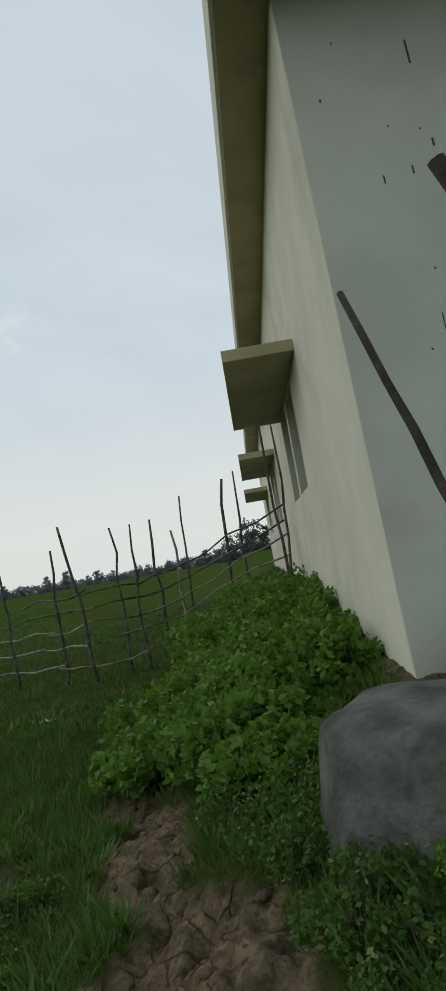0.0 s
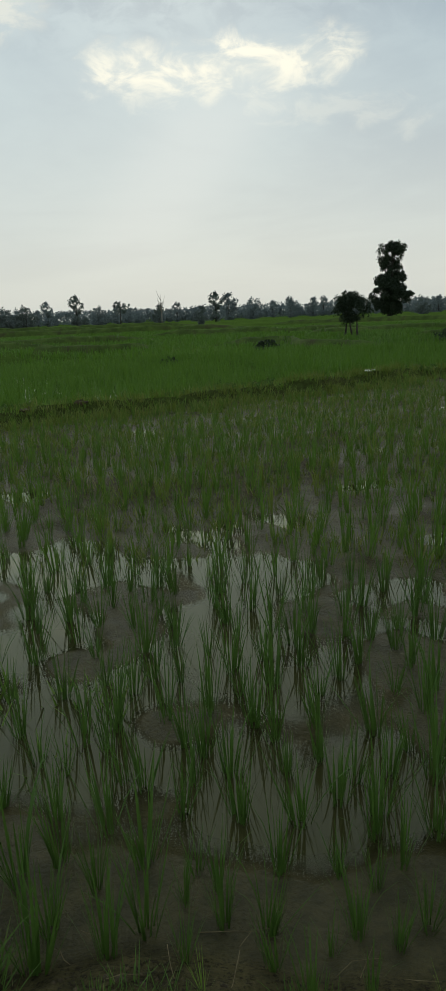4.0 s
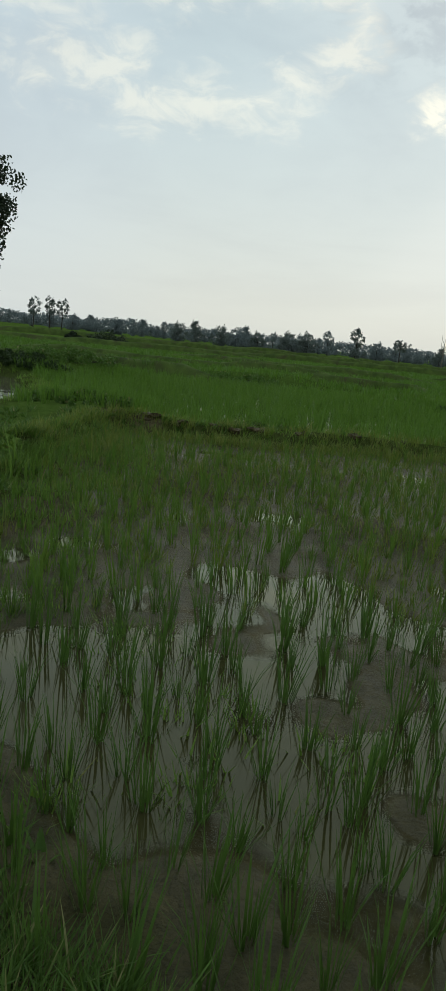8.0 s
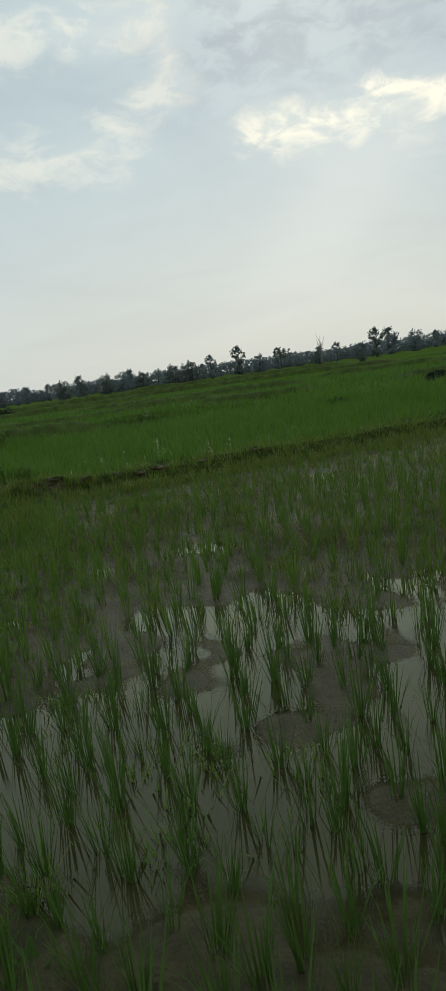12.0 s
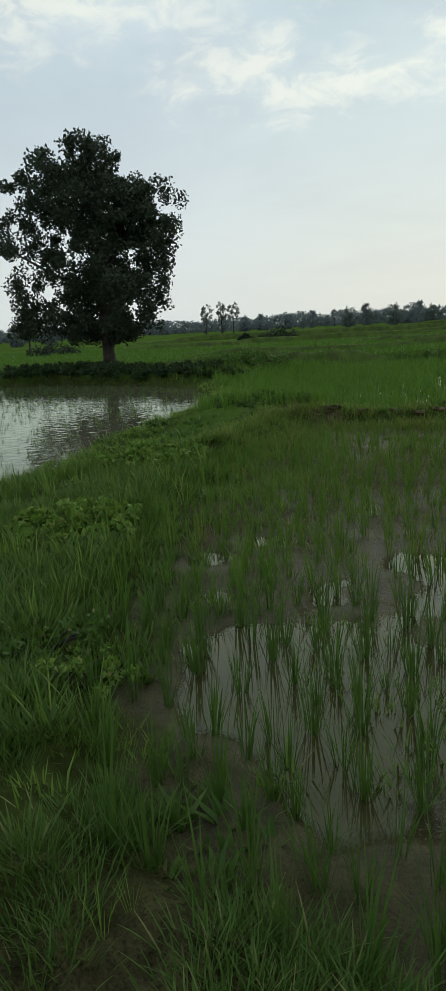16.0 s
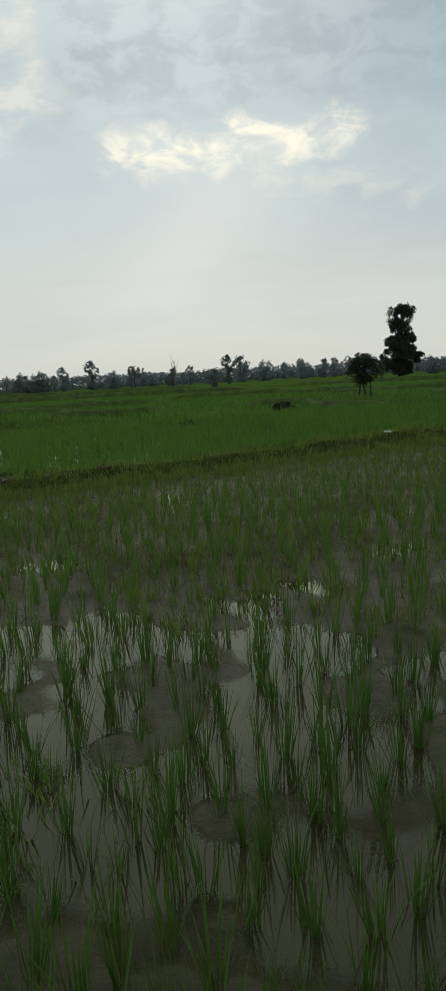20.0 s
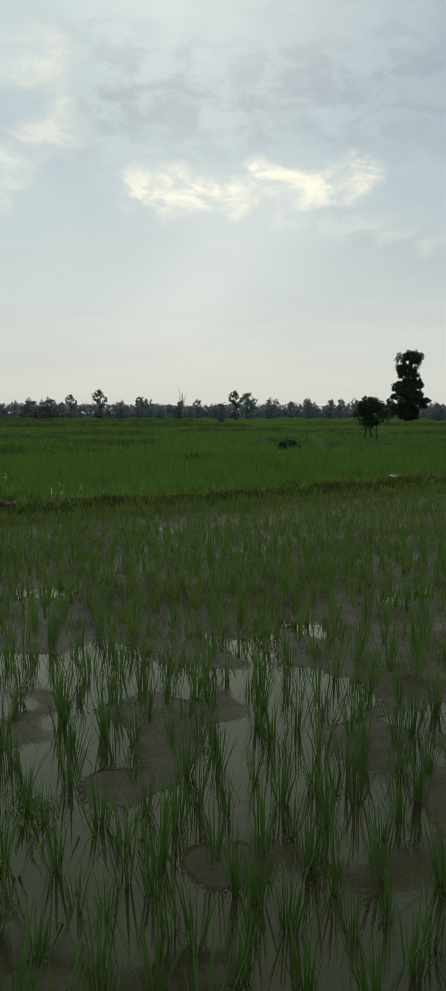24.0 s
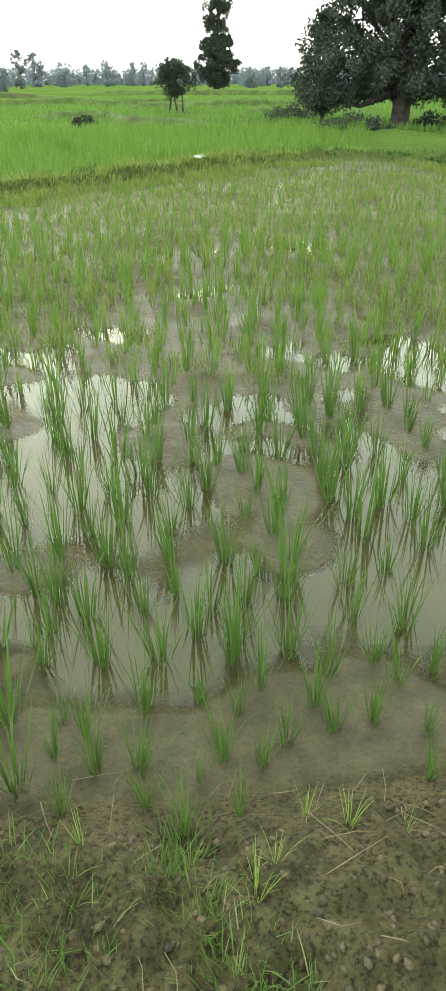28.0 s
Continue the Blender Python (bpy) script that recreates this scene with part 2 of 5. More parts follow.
M_DARK = surface("window_dark", (0.03, 0.03, 0.03), (0.06, 0.06, 0.055), 3.0, 0.5, 0.05)
M_SHUTTER = surface("grey_shutter", (0.20, 0.21, 0.19), (0.28, 0.29, 0.26), 3.0, 0.6, 0.1)
M_DRYCLOD = surface("dry_clod", (0.07, 0.048, 0.028), (0.16, 0.115, 0.07), 14.0, 0.95, 0.6, 60.0)
M_MUDCLOD = surface("mud_clod", (0.03, 0.023, 0.009), (0.09, 0.07, 0.028), 14.0, 0.7, 0.6, 60.0)

# ground: mud, grass, field and dry path, told apart by a zone attribute
M_GROUND, n = material("ground")
co = n.add("ShaderNodeTexCoord").outputs["Object"]
zat = n.add("ShaderNodeAttribute", attribute_name="zone")
wet = zat.outputs["Alpha"]
zone = n.add("ShaderNodeSeparateColor", Color=zat.outputs["Color"])
zr, zg, zb = zone.outputs
a, b, c = n.noise(co, 1.3, 5.0), n.noise(co, 9.0, 5.0, 0.65), n.noise(co, 38.0, 4.0)
far = n.noise(co, 0.09, 4.0, 0.6)
mud = n.mix(n.ramp(b, 0.3, 0.7), (0.038, 0.035, 0.0125), (0.094, 0.082, 0.033))
mud = n.mix(n.math("MULTIPLY", n.ramp(c, 0.4, 0.75), 0.25), mud, (0.022, 0.019, 0.011))
grit_crevice = n.noise(co, 75.0, 6.0, 0.7)
dryish = n.math("SUBTRACT", 1.0, n.math("MULTIPLY", wet, 0.5))
# dark specks: partly grit, partly shade painted into the mud's crevices
mud = n.mix(n.math("MULTIPLY", n.ramp(grit_crevice, 0.50, 0.60), n.math("MULTIPLY", dryish, 0.85)), mud, (0.014, 0.011, 0.006))
mud = n.mix(n.math("MULTIPLY", n.ramp(grit_crevice, 0.42, 0.34), n.math("MULTIPLY", dryish, 0.5)), mud, (0.135, 0.105, 0.05))
mud = n.mix(n.math("MULTIPLY", wet, 0.3), mud, (0.044, 0.042, 0.015))
grass = n.mix(n.ramp(b, 0.3, 0.7), (0.034, 0.044, 0.013), (0.062, 0.086, 0.022))
grass = n.mix(n.math("MULTIPLY", n.ramp(a, 0.5, 0.75), 0.5), grass, (0.085, 0.075, 0.035))
field = n.mix(n.ramp(n.math("ADD", n.math("MULTIPLY", far, 0.6), n.math("MULTIPLY", b, 0.4)), 0.35, 0.62), (0.042, 0.076, 0.014), (0.080, 0.132, 0.026))
dry = n.mix(n.ramp(b, 0.3, 0.7), (0.11, 0.085, 0.050), (0.26, 0.20, 0.125))
dry = n.mix(n.math("MULTIPLY", n.ramp(c, 0.45, 0.65), 0.5), dry, (0.05, 0.038, 0.022))
vor = n.add("ShaderNodeTexVoronoi", feature="DISTANCE_TO_EDGE", Vector=n.add("ShaderNodeVectorMath", operation="ADD").outputs[0], Scale=7.0)
n.tree.links.new(co, n.tree.nodes[-2].inputs[0])
n.tree.links.new(n.mix(0.88, n.add("ShaderNodeTexNoise", Vector=co, Scale=6.0).outputs["Color"], (0, 0, 0)), vor.inputs["Vector"].links[0].from_node.inputs[1])
crack = n.ramp(vor.outputs["Distance"], 0.05, 0.0)
dry = n.mix(n.math("MULTIPLY", n.math("MULTIPLY", crack, n.ramp(a, 0.45, 0.6)), 0.45), dry, (0.04, 0.028, 0.018))
col = n.mix(zg, grass, field)
col = n.mix(zr, col, mud)
col = n.mix(zb, col, dry)
h = n.math("ADD", n.math("MULTIPLY", b, 0.5), n.math("MULTIPLY", c, 0.5))
h = n.math("SUBTRACT", h, n.math("MULTIPLY", n.math("MULTIPLY", n.math("MULTIPLY", crack, n.ramp(a, 0.45, 0.6)), zb), 0.5))
h = n.math("ADD", n.math("MULTIPLY", h, n.math("SUBTRACT", 1.0, n.math("MULTIPLY", wet, 0.45))), n.math("MULTIPLY", n.math("MULTIPLY", grit_crevice, dryish), 0.45))
bp = n.add("ShaderNodeBump", Strength=0.85, Distance=0.05, Height=h)
rough = n.math("SUBTRACT", 0.95, n.math("ADD", n.math("MULTIPLY", zr, 0.25), n.math("MULTIPLY", wet, 0.22)))
bs = n.add("ShaderNodeBsdfPrincipled", **{"Base Color": col, "Roughness": rough, "Normal": bp.outputs[0], "Specular IOR Level": n.math("ADD", n.math("MULTIPLY", zr, 0.1), n.math("MULTIPLY", wet, 0.14))})
n.add("ShaderNodeOutputMaterial", Surface=bs.outputs[0])


def water_material(name, silt, cloudy, ripple, ior):
    """Turbid shallow water: partly clear, partly silt, its skin thinning to wet mud at the edges."""
    m, n = material(name)
    co = n.add("ShaderNodeTexCoord").outputs["Object"]
    depth = n.add("ShaderNodeAttribute", attribute_name="depth").outputs["Fac"]
    skin, film = n.ramp(depth, -0.001, 0.007), n.ramp(depth, -0.001, 0.012)
    bp = n.add("ShaderNodeBump", Strength=ripple, Distance=0.02, Height=n.noise(co, 5.0, 1.0))
    # gloss tinted green, so the reflected sky's colour is shifted away from blue
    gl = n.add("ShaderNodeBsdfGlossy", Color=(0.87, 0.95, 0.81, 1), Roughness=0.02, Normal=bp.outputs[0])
    tr = n.add("ShaderNodeBsdfTransparent", Color=(0.9, 0.88, 0.8, 1))
    df = n.add("ShaderNodeBsdfDiffuse", Color=n.mix(n.ramp(n.noise(co, 1.7, 4.0), 0.3, 0.7), silt, tuple(v * 1.3 for v in silt)))
    body = n.add("ShaderNodeMixShader", Fac=n.math("MAXIMUM", film, cloudy - 1.0))
    n.tree.links.new(tr.outputs[0], body.inputs[1])
    n.tree.links.new(df.outputs[0], body.inputs[2])
    fr = n.add("ShaderNodeFresnel", IOR=ior, Normal=bp.outputs[0])
    mx = n.add("ShaderNodeMixShader", Fac=n.math("MULTIPLY", fr.outputs[0], skin))
    n.tree.links.new(body.outputs[0], mx.inputs[1])
    n.tree.links.new(gl.outputs[0], mx.inputs[2])
    n.add("ShaderNodeOutputMaterial", Surface=mx.outputs[0])
    return m


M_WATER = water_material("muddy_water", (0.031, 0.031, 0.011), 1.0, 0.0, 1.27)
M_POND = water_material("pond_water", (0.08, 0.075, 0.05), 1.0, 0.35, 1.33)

# ---- plan ----
PADDY = [(-11.4, 1.3), (-10.75, 3.5), (-10.4, 6.0), (-10.2, 8.6), (-10.0, 11.6), (-9.4, 15.6), (-7.8, 15.6), (-5.8, 14.6), (-2.7, 13.0), (-1.3, 12.2), (0.5, 10.8),
         (1.0, 9.2), (0.62, 6.1), (0.36, 4.3), (0.02, 2.9), (-0.22, 2.0), (-0.45, 1.5), (-0.72, 1.05), (-1.15, 0.7), (-1.6, 0.1), (-1.95, -0.37), (-2.3, -0.5), (-2.9, -0.6), (-3.9, -0.72), (-5.3, -0.62),
         (-6.9, -0.2), (-9.1, 0.3)]
POND = [(-6.2, -4.5), (-7.3, -2.7), (-8.4, -2.15), (-11.4, -1.6), (-14.6, -0.4), (-16.7, -0.05), (-20.0, -0.35), (-21.8, -1.3), (-23.2, -3.1), (-25.0, -5.4), (-26.0, -14.0), (-8.0, -14.0)]
FIELD = [(-12.7, 2.2), (-11.9, 4.2), (-11.5, 6.4), (-11.3, 8.8), (-11.3, 10.8), (-17.0, 13.2), (-26.0, 11.5), (-28.0, 6.5), (-24.5, 3.2), (-18.0, 2.0)]
TRACK = [(1.62, 5.95), (1.25, 4.6), (1.03, 3.55), (0.9, 2.8), (0.64, 2.52), (0.66, 2.0), (0.62, 1.62), (0.9, 1.2), (1.16, 1.62), (1.12, 2.1), (1.17, 2.8), (1.38, 3.6), (1.68, 4.55), (1.86, 5.6)]
HOLES = [(0.72, 2.46, 0.06), (1.06, 1.63, 0.08), (1.12, 3.25, 0.05), (1.0, 2.35, 0.045), (1.42, 4.3, 0.07)]
WALL_DIR, WALL_N, WALL_EYE = np.array((0.426, 0.905)), np.array((0.905, -0.426)), np.array((0.36, 0.04))


def signed(px, py, poly):
    """Distance to a polygon's outline, negative inside."""
    best, inside = np.full(px.shape, 1e9), np.zeros(px.shape, bool)
    for (ax, ay), (bx, by) in zip(poly, poly[1:] + poly[:1]):
        dx, dy = bx - ax, by - ay
        t = np.clip(((px - ax) * dx + (py - ay) * dy) / (dx * dx + dy * dy), 0, 1)
        best = np.minimum(best, np.hypot(px - ax - t * dx, py - ay - t * dy))
        inside ^= ((ay > py) != (by > py)) & (px < (bx - ax) * (py - ay) / (by - ay + 1e-12) + ax)
    return np.where(inside, -best, best)


RNG = np.random.default_rng(7)
LATTICE = RNG.random((64, 64))


def wavy(px, py, size):
    """Smooth noise, 0 to 1, with features of the given size."""
    u, v = px / size + 31.7, py / size + 12.3
    i, j = np.floor(u).astype(int), np.floor(v).astype(int)
    fu, fv = u - i, v - j
    fu, fv = fu * fu * (3 - 2 * fu), fv * fv * (3 - 2 * fv)
    g = lambda p, q: LATTICE[p % 64, q % 64]
    return (g(i, j) * (1 - fu) + g(i + 1, j) * fu) * (1 - fv) + (g(i, j + 1) * (1 - fu) + g(i + 1, j + 1) * fu) * fv


def step(x, lo, hi):
    t = np.clip((x - lo) / (hi - lo), 0, 1)
    return t * t * (3 - 2 * t)


def terrain(px, py):
    """Height of the ground and its zones (mud, field, dry)."""
    px, py = np.asarray(px, float), np.asarray(py, float)
    edge_wob = (wavy(px, py, 0.45) - 0.5) * 0.22
    d, dp = signed(px, py, PADDY) + edge_wob * np.clip(np.hypot(px, py) / 3, 0.4, 1.5), signed(px, py, POND) + edge_wob * 2
    r = np.hypot(px, py)
    lump = (wavy(px, py, 0.16) - 0.5) * 0.55 + (wavy(px, py, 0.07) - 0.5) * 0.35 + (wavy(px, py, 0.033) - 0.5) * 0.2
    # bund and rough bank
    z = 0.14 + 0.05 * (wavy(px, py, 1.3) - 0.5) + lump * (0.07 * np.exp(-r / 9) + 0.17 * np.exp(-r / 1.3))
    # open fields beyond the far banks lie a little lower, in terraces
    out = np.minimum(d, dp)
    beyond = step(out, 0.55, 0.95) * (px < -9.6)
    terrace = 0.05 + 0.12 * np.floor(wavy(px, py, 34.0) * 4) / 4 + 0.05 * step(r, 30, 120)
    z = z * (1 - beyond) + terrace * beyond
    # shaggy mounds on the bunds
    for mx, my, rad, h in ((-26.9, 7.9, 2.0, 0.35), (-23.0, 1.1, 1.6, 0.32), (-12.6, 0.75, 1.1, 0.22), (-25.5, -2.6, 3.2, 0.24), (-27.5, -6.2, 3.4, 0.26), (-21.5, -0.6, 1.5, 0.2), (-10.8, 11.9, 1.2, 0.12), (-29.0, 10.5, 1.5, 0.3), (-11.5, 21.0, 1.5, 0.2)):
        z = z + h * np.exp(-((px - mx) ** 2 + (py - my) ** 2) / rad**2) * step(out, 0.1, 0.8)
    # rise towards the building
    s = (px - WALL_EYE[0]) * WALL_DIR[0] + (py - WALL_EYE[1]) * WALL_DIR[1]
    wd = 0.67 - (px - WALL_EYE[0]) * WALL_N[0] - (py - WALL_EYE[1]) * WALL_N[1]
    up = step(wd, 2.4, 0.1) * step(s, 0.0, 1.9)
    z = z + up * (0.62 + 0.17 * step(wd, 0.3, 0.0)) + 0.22 * step(wd, 6.0, 1.5) * step(s, 5, 9)
    z = z + 1.3 * step(py, 35, 120) * step(px + 0.35 * py, 4, 24)
    # flooded field next door
    df = signed(px, py, FIELD)
    kf = step(df, -0.5, 0.4)
    z = (-0.02 + (wavy(px, py, 1.1) - 0.5) * 0.05) * (1 - kf) + z * kf
    # paddy bed and pond bed
    soft_lump = ((wavy(px, py, 0.16) - 0.5) * 0.012 + (wavy(px, py, 0.05) - 0.5) * 0.004) * np.exp(-np.maximum(r - 1.5, 0) / 1.2)
    flats = (wavy(px, py, 0.9) - 0.5) * 0.034 + (wavy(px + 7.7, py, 0.37) - 0.5) * 0.052 + (wavy(px, py + 3.1, 0.17) - 0.5) * 0.022 * step(r, 9.0, 5.0)
    bed = -0.018 + 0.012 * step(r, 2.6, 4.4) + 0.026 * step(r, 4.2, 6.5) + soft_lump + flats * step(r, 0.8, 3.2)
    near_rim = step(-d, 0.75, 0.0) * np.exp(-((px + 0.6) ** 2 + (py - 1.1) ** 2) / 2.4)
    left_rim = step(-d, 0.95, 0.1) * (py < 1.2) * step(px, -1.3, -1.9)
    bed = bed + near_rim * 0.036 + left_rim * 0.034
    k = step(d, -0.12, 0.22)
    z = bed * (1 - k) + z * k
    kp = step(dp, -0.15, 0.5)
    z = -0.12 * (1 - kp) + z * kp
    rim = -0.03 + 0.36 * np.exp(-((px + 0.6) ** 2 + (py - 1.2) ** 2) / 3)
    mud = np.maximum(1 - step(d, rim - 0.14, rim), 1 - step(dp, -0.2, 0.05))
    mud = mud * (1 - 0.6 * left_rim * step(wavy(px, py, 0.35), 0.35, 0.65))
    bank = np.exp(-((d - 0.3) / 0.28) ** 2) * (px < -8.8)
    z = z + 0.1 * bank * (0.4 + wavy(px, py, 0.7))
    bank_dry = bank * step(wavy(px, py, 0.5), 0.62, 0.85) * (py < 7.5)
    bare = step(wavy(px, py, 0.5) + 0.5 * wavy(px, py, 0.13), 0.82, 1.0) * np.exp(-np.maximum(r - 2, 0) / 4) * step(-d, -0.9, -0.1)
    mud = np.maximum(mud, bare)
    mud = np.maximum(mud, 0.9 * step(r, 2.3, 1.5) * step(px, 0.35, -0.1))
    dpath = signed(px, py, TRACK) + (wavy(px, py, 0.35) - 0.5) * 0.3 + (wavy(px, py, 0.1) - 0.5) * 0.14
    path = step(dpath, 0.07, -0.07)
    skirt = step(wd, 0.14, 0.02) * (wd > -0.5) * step(s, 2.5, 3.3) * step(s, 5.5, 4.2)
    dryz = np.clip(np.maximum(np.maximum(path, skirt * 0.8), bank_dry * 0.8), 0, 1)
    azim_ = np.degrees(np.arctan2(-px, py))
    field = np.clip(beyond + step(r, 16, 22) * (out > 0.5), 0, 1) * (0.4 + 0.6 * step(azim_, 4, 26))
    # trodden holes on the near bank
    pit = step(wavy(px + 3.1, py, 0.19), 0.6, 0.78) * np.exp(-((r / 1.5) ** 2)) * step(d, 0.03, 0.16)
    z = z - 0.055 * pit + 0.02 * (wavy(px, py, 0.03) - 0.5) * np.exp(-((r / 1.6) ** 2)) * step(d, -0.02, 0.1)
    z = z - 0.65 * step(r, 60, 270) * step(azim_, 4, 26)
    z = z + path * (lump * 0.14 - 0.05 + 0.05 * (wavy(px, py, 0.22) - 0.5))
    for hx, hy, hr in HOLES:
        z = z - 0.11 * np.exp(-(((px - hx) ** 2 + (py - hy) ** 2) / hr**2) ** 2)
    return z, mud, field, dryz


def ground_z(px, py):
    return float(terrain(np.array([px]), np.array([py]))[0][0])


def mesh_of(name, verts, faces, mats, smooth=True):
    me = bpy.data.meshes.new(name)
    me.from_pydata(verts.tolist() if hasattr(verts, "tolist") else verts, [], faces.tolist() if hasattr(faces, "tolist") else faces)
    for m in mats if isinstance(mats, (list, tuple)) else [mats]:
        me.materials.append(m)
    if smooth:
        me.polygons.foreach_set("use_smooth", np.ones(len(me.polygons), bool))
    return me


def fast_mesh(name, verts, tris, mat, smooth=True):
    """A mesh of triangles or quads from arrays."""
    me = bpy.data.meshes.new(name)
    k = tris.shape[1]
    me.vertices.add(len(verts))
    me.vertices.foreach_set("co", np.ascontiguousarray(verts, np.float32).ravel())
    me.loops.add(tris.size)
    me.loops.foreach_set("vertex_index", np.ascontiguousarray(tris, np.int32).ravel())
    me.polygons.add(len(tris))
    me.polygons.foreach_set("loop_start", np.arange(0, tris.size, k, dtype=np.int32))
    if smooth:
        me.polygons.foreach_set("use_smooth", np.ones(len(tris), bool))
    me.materials.append(mat)
    me.update(calc_edges=True)
    return me


# ---- ground ----
angles = np.radians(np.concatenate([np.arange(-52, 122, 0.27), np.arange(122, 308, 6.0)]))
radii = [0.002, 0.05, 0.12]
while radii[-1] < 4400:
    r0 = radii[-1]
    radii.append(r0 * (1.03 if r0 < 0.9 else 1.0125 if r0 < 14 else 1.016 if r0 < 45 else 1.07))
radii = np.array(radii)
AA, RR = np.meshgrid(angles, radii)
gx, gy = -np.sin(AA) * RR, np.cos(AA) * RR
gz, gm, gf, gd = terrain(gx.ravel(), gy.ravel())
na, nr = len(angles), len(radii)
idx = np.arange(na * nr).reshape(nr, na)
nxt = np.roll(idx, -1, axis=1)
quads = np.stack([idx[:-1], nxt[:-1], nxt[1:], idx[1:]], -1).reshape(-1, 4)
quads = quads[:, ::-1]
pts = np.stack([gx.ravel(), gy.ravel(), gz], 1)
me = fast_mesh("ground", pts, quads, M_GROUND)
att = me.color_attributes.new("zone", "FLOAT_COLOR", "POINT")
zone_vals = np.ones((len(pts), 4), np.float32)
zone_vals[:, 0], zone_vals[:, 1], zone_vals[:, 2] = gm, gf, gd
zone_vals[:, 3] = step(gz, 0.05, 0.004) * gm
att.data.foreach_set("color", zone_vals.ravel())
ground = tagged(new("ground", me), "wide flat farmland with grassy bunds, wet mud and green fields", "ground", kind="structure")


def water_sheet(name, poly, z, mat, label):
    """The stretch of the ground's own net that lies under water, as a level sheet with its depth."""
    inside = (signed(gx.ravel(), gy.ravel(), poly) < 0) & (RR.ravel() < 40)
    keep = quads[inside[quads].all(1)]
    used = np.unique(keep)
    back = np.full(len(pts), -1)
    back[used] = np.arange(len(used))
    flat_pts = pts[used].copy()
    flat_pts[:, 2] = z
    me = fast_mesh(name, flat_pts, back[keep], mat)
    da = me.attributes.new("depth", "FLOAT", "POINT")
    da.data.foreach_set("value", (z - pts[used][:, 2]).astype(np.float32))
    return tagged(new(name, me), label, "water", kind="structure")


def grown(poly, by):
    c = np.mean(poly, 0)
    return [tuple(c + (np.array(p) - c) * (1 + by / np.hypot(*(np.array(p) - c)))) for p in poly]


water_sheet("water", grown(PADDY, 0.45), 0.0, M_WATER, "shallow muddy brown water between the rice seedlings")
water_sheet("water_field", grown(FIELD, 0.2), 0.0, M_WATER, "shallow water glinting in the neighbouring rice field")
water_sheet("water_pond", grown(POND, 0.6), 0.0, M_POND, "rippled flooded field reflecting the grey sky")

# ---- blades and tufts ----


def blade(rng, x, y, z, height, width, lean, face, droop, joints=4):
    """One curved, tapering blade: points of a strip of so many joints."""
    out = []
    dx, dy = math.cos(face), math.sin(face)
    sx, sy = -dy, dx
    for k in range(joints + 1):
        t = k / joints
        wd = width * (1 - t**2.2) * (0.55 + 0.9 * t if t < 0.5 else 1.0) * 0.5 + 0.0004
        reach = lean * t + droop * t**3
        up = height * (t - 0.35 * droop / max(height, 0.01) * t**3)
        px, py, pz = x + dx * reach, y + dy * reach, z + up
        out.append((px - sx * wd, py - sy * wd, pz))
        out.append((px + sx * wd, py + sy * wd, pz))
    return out


STRIP = np.array([(0, 1, 3, 2), (2, 3, 5, 4), (4, 5, 7, 6), (6, 7, 9, 8)])
STRIP_FAR = STRIP[:2]


def tuft_arrays(rng, blades, height, width, spread, root=0.015, bound=False, tilt_all=0.0, joints=4):
    vs, fs = [], []
    for k in range(blades):
        a = rng.uniform(0, 2 * math.pi)
        h = height * rng.uniform(0.55, 1.08)
        r0 = root * rng.random() ** 0.5
        tilt = spread * rng.uniform(0.15, 1.0) * h
        b = blade(rng, math.cos(a) * r0, math.sin(a) * r0, -0.03, h + 0.03, width * rng.uniform(0.7, 1.2), tilt, a + rng.normal(0, 0.5), h * rng.choice([0.05, 0.1, 0.25, 0.45], p=[0.4, 0.35, 0.2, 0.05]), joints)
        fs.append((STRIP if joints == 4 else STRIP_FAR) + len(vs))
        vs += b
    vs = np.array(vs)
    a = rng.uniform(0, 6.283)
    vs[:, 0] += math.cos(a) * tilt_all * np.maximum(vs[:, 2], 0)
    vs[:, 1] += math.sin(a) * tilt_all * np.maximum(vs[:, 2], 0)
    if bound:
        k0 = np.arange(blades) * 10
        fs.append(np.stack([k0, k0 + 1, np.full(blades, len(vs)), np.full(blades, len(vs) + 1)], 1))
        vs = np.vstack([vs, [[0, 0, -0.05], [0.004, 0, -0.05]]])
    return vs, np.concatenate(fs)


def rice_arrays(rng, blades, height, width=0.0066, joints=4):
    """A hill of rice: stems held close at the foot, blades rising steeply and parting towards the tips."""
    vs, fs = [], []
    lean_a, lean = rng.uniform(0, 6.283), rng.uniform(0, 0.16)
    for k in range(blades):
        a = rng.uniform(0, 6.283)
        h = height * (rng.uniform(0.75, 1.1) if k % 4 else rng.uniform(0.4, 0.7))
        r0 = 0.024 * rng.random() ** 0.5
        part_ = h * abs(rng.normal(0.0, 0.2)) + 0.012
        b = blade(rng, math.cos(a) * r0, math.sin(a) * r0, -0.03, h + 0.03, width * rng.uniform(0.7, 1.25), part_, a + rng.normal(0, 0.4), h * rng.choice([0.0, 0.04, 0.12, 0.3], p=[0.35, 0.35, 0.22, 0.08]), joints)
        fs.append((STRIP if joints == 4 else STRIP_FAR) + len(vs))
        vs += b
    vs = np.array(vs)
    vs[:, 0] += math.cos(lean_a) * lean * np.maximum(vs[:, 2], 0)
    vs[:, 1] += math.sin(lean_a) * lean * np.maximum(vs[:, 2], 0)
    k0 = np.arange(blades) * (2 * joints + 2)
    fs.append(np.stack([k0, k0 + 1, np.full(blades, len(vs)), np.full(blades, len(vs) + 1)], 1))
    return np.vstack([vs, [[0, 0, -0.05], [0.004, 0, -0.05]]]), np.concatenate(fs)


